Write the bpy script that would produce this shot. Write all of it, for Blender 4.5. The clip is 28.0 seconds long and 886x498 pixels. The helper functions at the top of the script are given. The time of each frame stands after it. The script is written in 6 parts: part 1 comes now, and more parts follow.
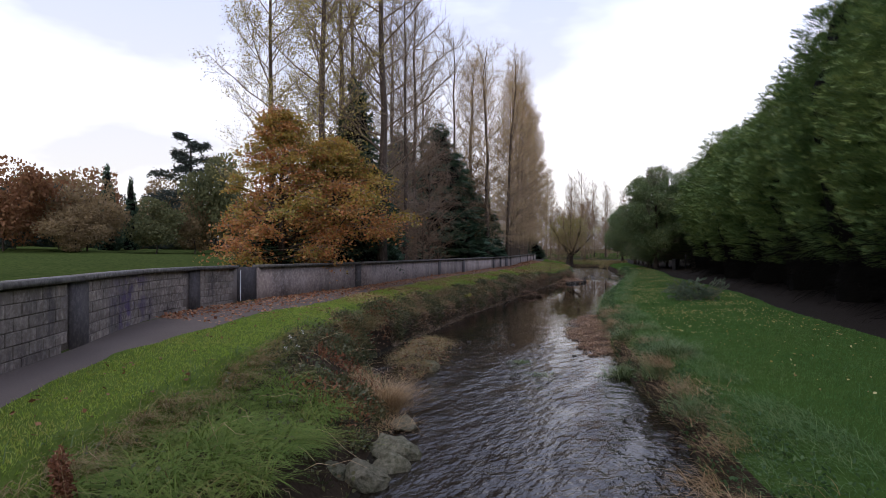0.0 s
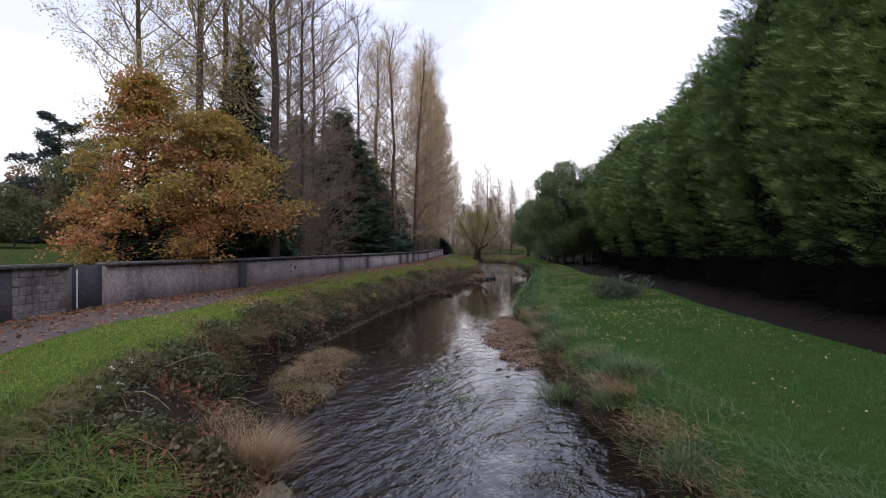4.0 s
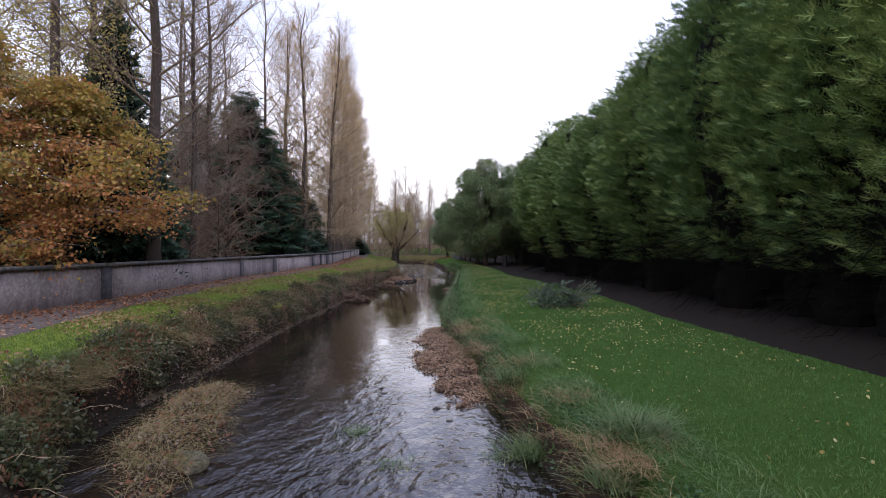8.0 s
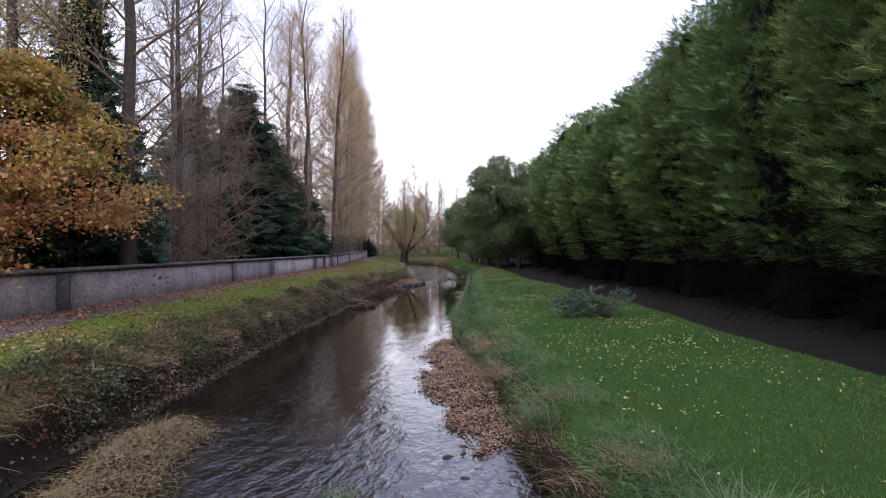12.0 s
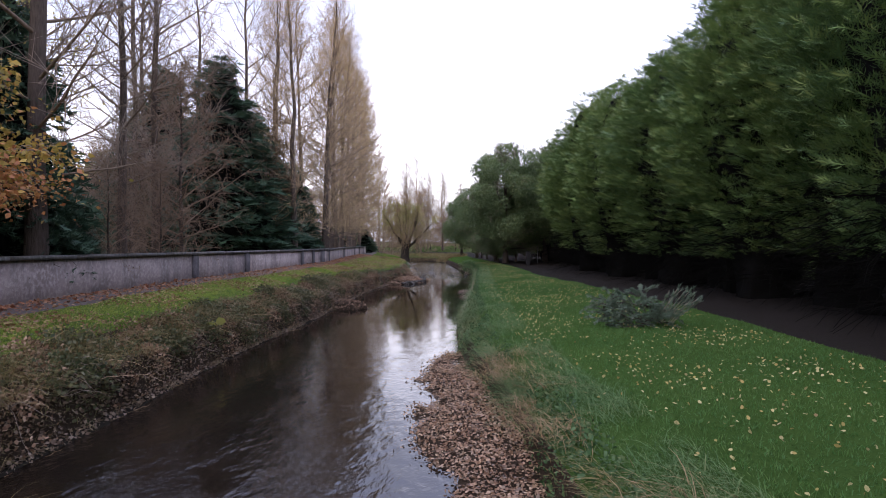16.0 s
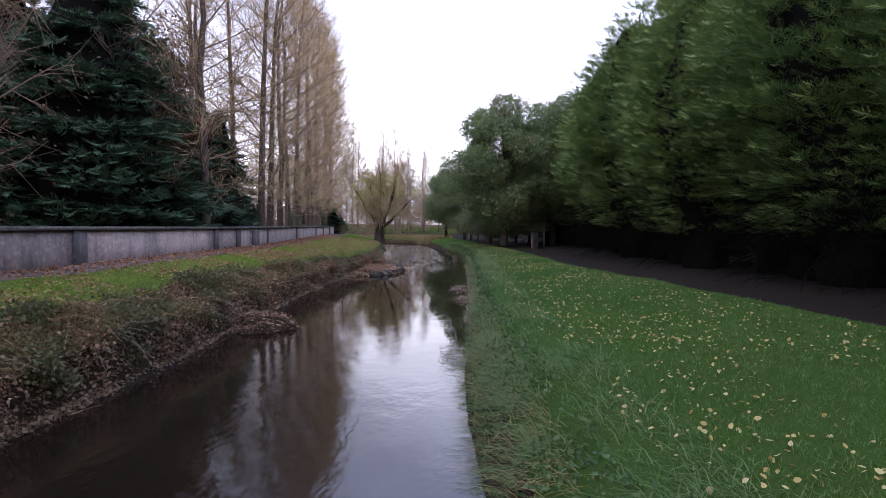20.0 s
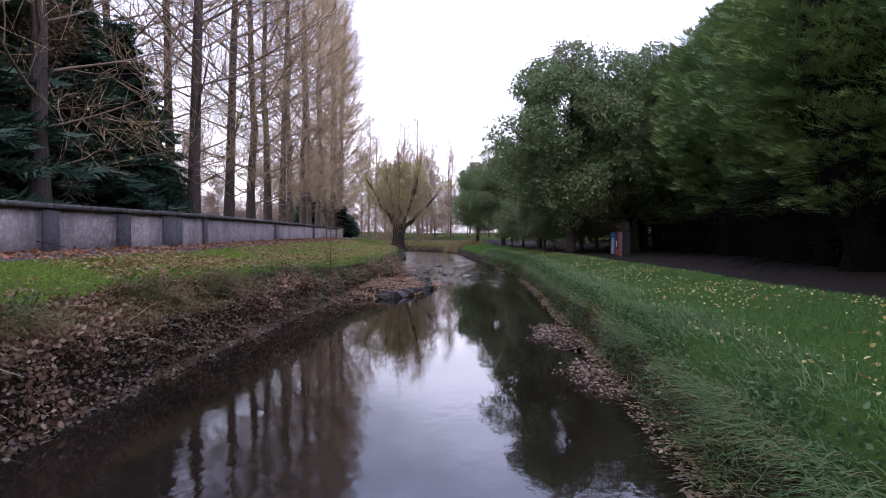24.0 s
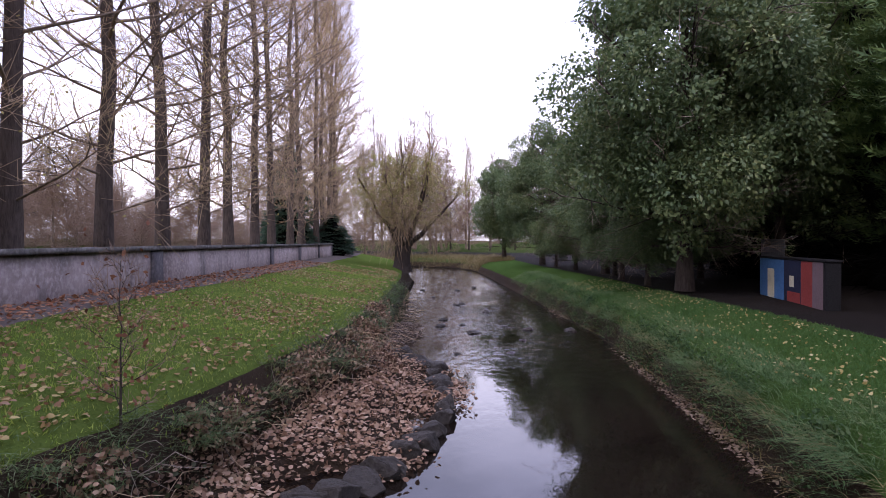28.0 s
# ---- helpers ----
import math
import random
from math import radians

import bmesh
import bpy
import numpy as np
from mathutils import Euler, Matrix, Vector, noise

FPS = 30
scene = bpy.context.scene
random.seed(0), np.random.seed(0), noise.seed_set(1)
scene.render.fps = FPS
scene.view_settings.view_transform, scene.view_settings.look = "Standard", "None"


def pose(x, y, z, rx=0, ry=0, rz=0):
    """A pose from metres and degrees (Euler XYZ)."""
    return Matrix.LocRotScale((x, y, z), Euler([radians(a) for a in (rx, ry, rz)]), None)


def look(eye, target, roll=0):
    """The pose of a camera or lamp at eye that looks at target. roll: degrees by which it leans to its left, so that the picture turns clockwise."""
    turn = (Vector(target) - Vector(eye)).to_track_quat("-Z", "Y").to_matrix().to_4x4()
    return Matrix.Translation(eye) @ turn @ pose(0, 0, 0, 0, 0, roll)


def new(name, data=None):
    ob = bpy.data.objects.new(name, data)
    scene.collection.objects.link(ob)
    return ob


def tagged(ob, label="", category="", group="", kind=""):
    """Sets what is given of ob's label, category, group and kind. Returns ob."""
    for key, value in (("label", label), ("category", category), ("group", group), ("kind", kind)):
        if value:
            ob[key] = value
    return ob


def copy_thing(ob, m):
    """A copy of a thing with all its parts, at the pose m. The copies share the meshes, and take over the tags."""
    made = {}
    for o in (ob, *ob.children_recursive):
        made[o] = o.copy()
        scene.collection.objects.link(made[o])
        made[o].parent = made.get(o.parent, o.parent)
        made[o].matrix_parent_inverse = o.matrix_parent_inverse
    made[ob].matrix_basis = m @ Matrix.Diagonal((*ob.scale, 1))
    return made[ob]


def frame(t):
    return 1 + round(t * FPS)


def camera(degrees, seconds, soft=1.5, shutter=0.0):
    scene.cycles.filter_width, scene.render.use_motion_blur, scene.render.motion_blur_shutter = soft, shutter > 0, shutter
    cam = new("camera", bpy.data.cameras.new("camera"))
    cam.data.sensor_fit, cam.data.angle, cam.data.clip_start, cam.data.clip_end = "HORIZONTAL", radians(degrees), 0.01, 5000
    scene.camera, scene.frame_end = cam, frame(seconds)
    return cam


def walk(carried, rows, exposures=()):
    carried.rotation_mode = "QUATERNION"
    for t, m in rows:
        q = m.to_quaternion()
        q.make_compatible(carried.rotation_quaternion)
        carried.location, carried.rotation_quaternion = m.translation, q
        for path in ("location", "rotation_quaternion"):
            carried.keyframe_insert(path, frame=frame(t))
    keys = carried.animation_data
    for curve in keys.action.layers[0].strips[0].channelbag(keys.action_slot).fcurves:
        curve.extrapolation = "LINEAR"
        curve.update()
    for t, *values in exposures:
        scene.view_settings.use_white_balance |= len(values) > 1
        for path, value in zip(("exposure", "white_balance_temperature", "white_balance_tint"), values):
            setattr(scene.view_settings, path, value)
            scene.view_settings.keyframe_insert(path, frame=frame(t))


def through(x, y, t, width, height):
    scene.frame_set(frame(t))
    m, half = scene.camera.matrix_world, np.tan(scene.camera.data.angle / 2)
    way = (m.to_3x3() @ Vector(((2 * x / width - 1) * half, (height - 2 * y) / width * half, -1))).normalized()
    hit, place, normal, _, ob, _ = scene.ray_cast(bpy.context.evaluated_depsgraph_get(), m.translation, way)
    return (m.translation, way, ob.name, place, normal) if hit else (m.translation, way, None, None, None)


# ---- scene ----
cam = camera(71.5, 28.0, soft=0.8)
PATH = [
    (0, (5.012, -5.916, 3.364), (4.077, -4.148, 3.367), -0.0),
    (0.5, (5.042, -5.555, 3.333), (4.094, -3.794, 3.326), -0.1),
    (1, (4.897, -5.277, 3.335), (3.96, -3.51, 3.321), -0.0),
    (1.5, (4.655, -4.842, 3.31), (3.707, -3.08, 3.301), 0.0),
    (2, (4.447, -4.537, 3.326), (3.491, -2.78, 3.316), 0.1),
    (2.5, (4.192, -4.158, 3.326), (3.227, -2.407, 3.315), 0.2),
    (3, (3.934, -3.71, 3.312), (2.969, -1.959, 3.3), 0.2),
    (3.5, (3.797, -3.33, 3.314), (2.924, -1.531, 3.301), 0.1),
    (4, (3.53, -2.756, 3.323), (2.876, -0.866, 3.311), 0.1),
    (4.5, (3.24, -2.348, 3.285), (2.803, -0.396, 3.274), 0.3),
    (6.5, (2.564, -0.491, 3.346), (2.203, 1.476, 3.333), 0.2),
    (7, (2.46, -0.075, 3.36), (2.089, 1.891, 3.349), 0.1),
    (7.5, (2.318, 0.39, 3.359), (1.937, 2.354, 3.349), 0.1),
    (8, (2.195, 0.784, 3.404), (1.804, 2.746, 3.391), 0.2),
    (8.5, (2.095, 1.197, 3.384), (1.697, 3.157, 3.373), 0.0),
    (9, (1.998, 1.517, 3.379), (1.598, 3.477, 3.369), 0.1),
    (9.5, (1.92, 1.863, 3.408), (1.516, 3.822, 3.398), -0.0),
    (10, (1.847, 2.207, 3.453), (1.436, 4.164, 3.444), -0.0),
    (10.5, (1.794, 2.535, 3.474), (1.378, 4.491, 3.465), -0.1),
    (11, (1.727, 2.908, 3.431), (1.305, 4.863, 3.425), -0.1),
    (11.5, (1.663, 3.268, 3.381), (1.24, 5.223, 3.377), -0.0),
    (12, (1.601, 3.606, 3.391), (1.177, 5.561, 3.382), 0.0),
    (12.5, (1.554, 3.996, 3.374), (1.126, 5.949, 3.365), -0.0),
    (14.5, (1.096, 6.245, 3.277), (0.658, 8.196, 3.263), 0.1),
    (15, (0.91, 6.862, 3.218), (0.48, 8.816, 3.201), 0.1),
    (15.5, (0.765, 7.579, 3.157), (0.338, 9.532, 3.137), 0.1),
    (16, (0.552, 8.399, 3.1), (0.119, 10.352, 3.083), 0.1),
    (16.5, (0.279, 9.833, 3.118), (-0.132, 11.79, 3.084), -0.2),
    (17, (-0.036, 11.139, 3.08), (-0.417, 13.102, 3.024), -0.0),
    (17.5, (-0.396, 12.444, 3.072), (-0.757, 14.41, 3.002), -0.2),
    (18, (-0.748, 13.825, 3.055), (-1.103, 15.791, 2.974), -0.2),
    (18.5, (-1.102, 15.296, 3.073), (-1.464, 17.261, 2.993), 0.1),
    (19, (-1.489, 17.066, 2.981), (-1.875, 19.027, 2.914), 0.1),
    (19.5, (-1.885, 18.79, 2.908), (-2.265, 20.753, 2.836), -0.1),
    (20, (-2.369, 20.737, 2.779), (-2.739, 22.701, 2.704), 0.1),
    (20.5, (-2.806, 22.366, 2.676), (-3.171, 24.331, 2.597), 0.0),
    (22.5, (-4.701, 28.658, 2.403), (-5.102, 30.616, 2.34), 0.3),
    (23, (-5.148, 30.444, 2.309), (-5.558, 32.401, 2.249), 0.2),
    (23.5, (-5.589, 32.219, 2.208), (-6.012, 34.173, 2.151), 0.2),
    (24, (-6.023, 33.918, 2.137), (-6.461, 35.869, 2.091), 0.3),
    (24.5, (-6.44, 35.594, 2.107), (-6.891, 37.542, 2.087), 0.2),
    (25, (-6.77, 37.238, 2.253), (-7.242, 39.182, 2.224), 0.2),
    (25.5, (-7.216, 38.882, 2.331), (-7.69, 40.825, 2.311), 0.1),
    (26, (-7.685, 40.753, 2.41), (-8.164, 42.695, 2.398), -0.3),
    (26.5, (-8.086, 42.372, 2.584), (-8.563, 44.314, 2.564), -0.4),
    (27, (-8.505, 43.998, 2.798), (-8.978, 45.942, 2.772), -0.2),
    (27.5, (-8.947, 45.618, 2.855), (-9.418, 47.562, 2.83), -0.0),
    (28, (-9.436, 47.545, 2.845), (-9.92, 49.485, 2.822), -0.2),
]
walk(cam, [(t, look(eye, target, roll)) for t, eye, target, roll in PATH],
     [(0, 0.01, 7250, 11), (4, 0.18, 7150, 12), (11, 0.63, 6850, 15), (17, 0.63, 6850, 17), (23, 0.78, 6550, 20), (28, 0.80, 6700, 26)])

# ---- light: an overcast autumn afternoon ----
world = bpy.data.worlds.new("overcast_sky")
scene.world = world
world.use_nodes = True
wn, wl = world.node_tree.nodes, world.node_tree.links
wn.clear()
w_out = wn.new("ShaderNodeOutputWorld")
w_bg = wn.new("ShaderNodeBackground")
w_sky = wn.new("ShaderNodeTexSky")
w_sky.sky_type = "NISHITA"
w_sky.sun_disc = False
w_sky.sun_elevation, w_sky.sun_rotation = radians(28), radians(200)
w_sky.dust_density = 4.0
w_scale = wn.new("ShaderNodeMix")
w_scale.data_type, w_scale.blend_type = "RGBA", "MULTIPLY"
w_scale.inputs[0].default_value = 1.0
w_scale.inputs[7].default_value = (0.10, 0.10, 0.10, 1)
w_coord = wn.new("ShaderNodeTexCoord")
w_map = wn.new("ShaderNodeMapping")
w_map.inputs["Scale"].default_value = (1.0, 1.0, 2.6)
w_noise = wn.new("ShaderNodeTexNoise")
w_noise.inputs["Scale"].default_value = 2.2
w_noise.inputs["Detail"].default_value = 5
w_noise.inputs["Roughness"].default_value = 0.5
w_ramp = wn.new("ShaderNodeValToRGB")
w_ramp.color_ramp.elements[0].position, w_ramp.color_ramp.elements[0].color = 0.40, (1.0, 1.05, 1.16, 1)
w_ramp.color_ramp.elements[1].position, w_ramp.color_ramp.elements[1].color = 0.60, (1.70, 1.74, 1.90, 1)
w_sep = wn.new("ShaderNodeSeparateXYZ")
w_high = wn.new("ShaderNodeMapRange")
w_high.inputs["From Min"].default_value, w_high.inputs["From Max"].default_value = 0.08, 0.45
w_tint = wn.new("ShaderNodeMix")
w_tint.data_type, w_tint.blend_type = "RGBA", "MULTIPLY"
w_tint.inputs[7].default_value = (0.70, 0.81, 1.16, 1)
w_mix = wn.new("ShaderNodeMix")
w_mix.data_type = "RGBA"
w_mix.inputs[0].default_value = 0.9
wl.new(w_coord.outputs["Generated"], w_map.inputs["Vector"])
wl.new(w_map.outputs["Vector"], w_noise.inputs["Vector"])
wl.new(w_noise.outputs["Fac"], w_ramp.inputs["Fac"])
wl.new(w_sky.outputs["Color"], w_scale.inputs[6])
wl.new(w_scale.outputs[2], w_mix.inputs[6])
wl.new(w_coord.outputs["Generated"], w_sep.inputs["Vector"])
wl.new(w_sep.outputs["Z"], w_high.inputs["Value"])
wl.new(w_high.outputs["Result"], w_tint.inputs[0])
wl.new(w_ramp.outputs["Color"], w_tint.inputs[6])
wl.new(w_tint.outputs[2], w_mix.inputs[7])
wl.new(w_mix.outputs[2], w_bg.inputs["Color"])
w_bg.inputs["Strength"].default_value = 1.0
wl.new(w_bg.outputs["Background"], w_out.inputs["Surface"])

sun_data = bpy.data.lights.new("sun", "SUN")
sun_data.energy, sun_data.angle, sun_data.color = 0.6, radians(25), (1.0, 0.96, 0.9)
sun_ob = new("sun", sun_data)
sun_ob.matrix_world = look((0, 0, 60), (12, 45, 0))

# ---- materials ----
def mix_rgb(nt, fac, a, b, mode="MIX"):
    n = nt.nodes.new("ShaderNodeMix")
    n.data_type, n.blend_type = "RGBA", mode
    for socket, value in ((n.inputs[0], fac), (n.inputs[6], a), (n.inputs[7], b)):
        if isinstance(value, bpy.types.NodeSocket):
            nt.links.new(value, socket)
        elif isinstance(value, tuple):
            socket.default_value = (*value, 1)
        else:
            socket.default_value = value
    return n.outputs[2]


def noise_fac(nt, coord, scale, detail=5, lo=0.35, hi=0.65, rough=0.6, stretch=None):
    vec = coord
    if stretch:
        mp = nt.nodes.new("ShaderNodeMapping")
        mp.inputs["Scale"].default_value = stretch
        nt.links.new(coord, mp.inputs["Vector"])
        vec = mp.outputs["Vector"]
    n = nt.nodes.new("ShaderNodeTexNoise")
    n.inputs["Scale"].default_value, n.inputs["Detail"].default_value, n.inputs["Roughness"].default_value = scale, detail, rough
    nt.links.new(vec, n.inputs["Vector"])
    r = nt.nodes.new("ShaderNodeMapRange")
    r.inputs["From Min"].default_value, r.inputs["From Max"].default_value = lo, hi
    nt.links.new(n.outputs["Fac"], r.inputs["Value"])
    return r.outputs["Result"]


def surface(name, base, dark, light=None, coarse=0.6, fine=14.0, rough=0.85, bump=0.3, depth=0.02, stretch=None, spec=0.08, world_space=True):
    """A rough natural surface: two colours in large patches, a third in fine grain, and relief."""
    m = bpy.data.materials.new(name)
    m.use_nodes = True
    nt = m.node_tree
    b = nt.nodes["Principled BSDF"]
    if world_space:
        coord = nt.nodes.new("ShaderNodeNewGeometry").outputs["Position"]
    else:
        coord = nt.nodes.new("ShaderNodeTexCoord").outputs["Object"]
    col = mix_rgb(nt, noise_fac(nt, coord, coarse), base, dark)
    f2 = noise_fac(nt, coord, fine, 6, 0.3, 0.75, 0.7, stretch)
    col = mix_rgb(nt, f2, col, light or tuple(min(1, c * 1.5) for c in base))
    nt.links.new(col, b.inputs["Base Color"])
    b.inputs["Roughness"].default_value = rough
    b.inputs["Specular IOR Level"].default_value = spec
    bm_ = nt.nodes.new("ShaderNodeBump")
    bm_.inputs["Strength"].default_value, bm_.inputs["Distance"].default_value = bump, depth
    nt.links.new(f2, bm_.inputs["Height"])
    nt.links.new(bm_.outputs["Normal"], b.inputs["Normal"])
    return m


def leafage(name, stops, rough=0.55, through=0.3, spec=0.3, patch=0.35, patch_scale=0.5, own=0.0):
    """Leaves: every leaf takes its own colour out of the stops, with larger patches over the crown."""
    m = bpy.data.materials.new(name)
    m.use_nodes = True
    nt = m.node_tree
    b = nt.nodes["Principled BSDF"]
    geo = nt.nodes.new("ShaderNodeNewGeometry")
    coord = nt.nodes.new("ShaderNodeNewGeometry").outputs["Position"]
    ramp = nt.nodes.new("ShaderNodeValToRGB")
    while len(ramp.color_ramp.elements) < len(stops):
        ramp.color_ramp.elements.new(0.5)
    for n, (e, c) in enumerate(zip(ramp.color_ramp.elements, stops)):
        e.position, e.color = n / max(1, len(stops) - 1), (*c, 1)
    n1 = noise_fac(nt, coord, patch_scale, 3, 0.3, 0.7)
    mixv = nt.nodes.new("ShaderNodeMix")
    mixv.inputs[0].default_value = patch
    nt.links.new(geo.outputs["Random Per Island"], mixv.inputs[2])
    nt.links.new(n1, mixv.inputs[3])
    tone = mixv.outputs[0]
    if own:
        # every tree has a tone of its own
        mixo = nt.nodes.new("ShaderNodeMix")
        mixo.inputs[0].default_value = own
        nt.links.new(tone, mixo.inputs[2])
        nt.links.new(nt.nodes.new("ShaderNodeObjectInfo").outputs["Random"], mixo.inputs[3])
        tone = mixo.outputs[0]
    nt.links.new(tone, ramp.inputs["Fac"])
    nt.links.new(ramp.outputs["Color"], b.inputs["Base Color"])
    b.inputs["Roughness"].default_value = rough
    b.inputs["Specular IOR Level"].default_value = spec
    if through:
        tr = nt.nodes.new("ShaderNodeBsdfTranslucent")
        nt.links.new(ramp.outputs["Color"], tr.inputs["Color"])
        mx = nt.nodes.new("ShaderNodeMixShader")
        mx.inputs["Fac"].default_value = through
        nt.links.new(b.outputs["BSDF"], mx.inputs[1])
        nt.links.new(tr.outputs["BSDF"], mx.inputs[2])
        nt.links.new(mx.outputs["Shader"], nt.nodes["Material Output"].inputs["Surface"])
    return m


M_LAWN = surface("mown_grass", (0.080, 0.122, 0.024), (0.060, 0.094, 0.020), (0.115, 0.155, 0.034), 0.35, 30, 0.9, 0.8, 0.03, None, 0.0)
# the east lawn: a greener copy, darkened with the hedge's shade
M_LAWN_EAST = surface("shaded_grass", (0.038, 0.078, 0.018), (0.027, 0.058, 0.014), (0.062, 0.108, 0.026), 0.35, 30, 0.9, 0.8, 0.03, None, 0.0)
M_FIELD = surface("field_grass", (0.030, 0.050, 0.013), (0.021, 0.036, 0.011), (0.066, 0.080, 0.024), 0.06, 3.0, 0.9, 0.5, 0.05, None, 0.0)
M_SOIL = surface("bank_soil", (0.036, 0.024, 0.015), (0.018, 0.012, 0.008), (0.066, 0.045, 0.028), 1.3, 16, 0.95, 0.9, 0.05)
M_BED = surface("river_bed", (0.022, 0.018, 0.013), (0.014, 0.012, 0.009), (0.04, 0.034, 0.026), 0.8, 8, 0.9, 0.6, 0.04, None, 0.0)
M_PATH = surface("tarmac_path", (0.098, 0.076, 0.064), (0.064, 0.050, 0.043), (0.14, 0.112, 0.095), 0.5, 60, 0.85, 0.4, 0.006)
# earth below its own tone: shade under the hedge is mixed in
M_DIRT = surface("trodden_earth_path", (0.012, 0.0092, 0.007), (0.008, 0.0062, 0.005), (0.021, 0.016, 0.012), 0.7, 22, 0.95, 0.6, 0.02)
M_BARK = surface("grey_brown_bark", (0.052, 0.039, 0.031), (0.028, 0.021, 0.017), (0.090, 0.071, 0.058), 2.0, 18, 0.95, 1.0, 0.03, (1, 1, 0.18), world_space=False)
M_TRUNK = surface("poplar_trunk_bark", (0.085, 0.062, 0.048), (0.045, 0.033, 0.026), (0.145, 0.112, 0.090), 2.0, 18, 0.95, 1.0, 0.03, (1, 1, 0.18), world_space=False)
M_TWIG = surface("ginger_twigs", (0.44, 0.295, 0.175), (0.32, 0.21, 0.13), (0.58, 0.42, 0.25), 0.4, 9, 0.85, 0.2, 0.005, world_space=True)
M_POPLAR = surface("young_poplar_bark", (0.18, 0.128, 0.090), (0.11, 0.078, 0.056), (0.27, 0.20, 0.14), 0.8, 10, 0.9, 0.4, 0.01)
M_SCRUB = surface("brown_scrub_twigs", (0.24, 0.160, 0.108), (0.16, 0.105, 0.072), (0.34, 0.235, 0.16), 0.6, 9, 0.9, 0.2, 0.005)
M_TWIG_GREY = surface("grey_twigs", (0.25, 0.190, 0.150), (0.17, 0.128, 0.102), (0.36, 0.285, 0.22), 0.4, 9, 0.9, 0.2, 0.005)
# near-black that stands for the shade inside the evergreens
M_INNER_SHADE = surface("inner_shade_black", (0.0042, 0.004, 0.0034), (0.003, 0.0028, 0.0024), (0.007, 0.0064, 0.0052), 1.0, 6, 1.0, 0.5, 0.05)
M_HEDGE = leafage("cypress_sprays", [(0.040, 0.082, 0.036), (0.084, 0.150, 0.053), (0.158, 0.230, 0.068), (0.255, 0.300, 0.090)], 0.6, 0.2, 0.25, 0.45, 0.45, 0.22)
M_FIR = leafage("fir_sprays", [(0.026, 0.056, 0.033), (0.046, 0.088, 0.050), (0.078, 0.128, 0.070)], 0.6, 0.15, 0.25)
M_COPPER = leafage("copper_leaves", [(0.17, 0.070, 0.036), (0.34, 0.130, 0.052), (0.52, 0.220, 0.076), (0.44, 0.25, 0.085), (0.24, 0.19, 0.068)], 0.5, 0.35, 0.3, 0.45, 0.5)
M_GOLD = leafage("gold_green_leaves", [(0.16, 0.155, 0.045), (0.30, 0.235, 0.055), (0.45, 0.30, 0.070), (0.42, 0.19, 0.055)], 0.5, 0.35, 0.3, 0.45, 0.5)
M_YOUNG = leafage("young_cypress_tips", [(0.110, 0.165, 0.052), (0.175, 0.230, 0.070), (0.25, 0.285, 0.088)], 0.6, 0.25, 0.25, 0.4, 0.6, 0.2)
M_YELLOW = leafage("yellow_leaves", [(0.36, 0.28, 0.09), (0.50, 0.40, 0.13), (0.32, 0.30, 0.10)], 0.5, 0.35)
M_GREEN = leafage("green_leaves", [(0.056, 0.096, 0.042), (0.096, 0.148, 0.060), (0.155, 0.205, 0.080), (0.250, 0.265, 0.100)], 0.5, 0.3, 0.35, 0.4, 0.4)
M_WILLOW = leafage("willow_leaves", [(0.24, 0.25, 0.06), (0.34, 0.33, 0.08), (0.44, 0.40, 0.11)], 0.5, 0.35, 0.3, 0.4, 0.5)
M_RUSSET = leafage("russet_thicket", [(0.075, 0.050, 0.030), (0.12, 0.075, 0.040), (0.16, 0.095, 0.045), (0.07, 0.075, 0.03)], 0.7, 0.25)


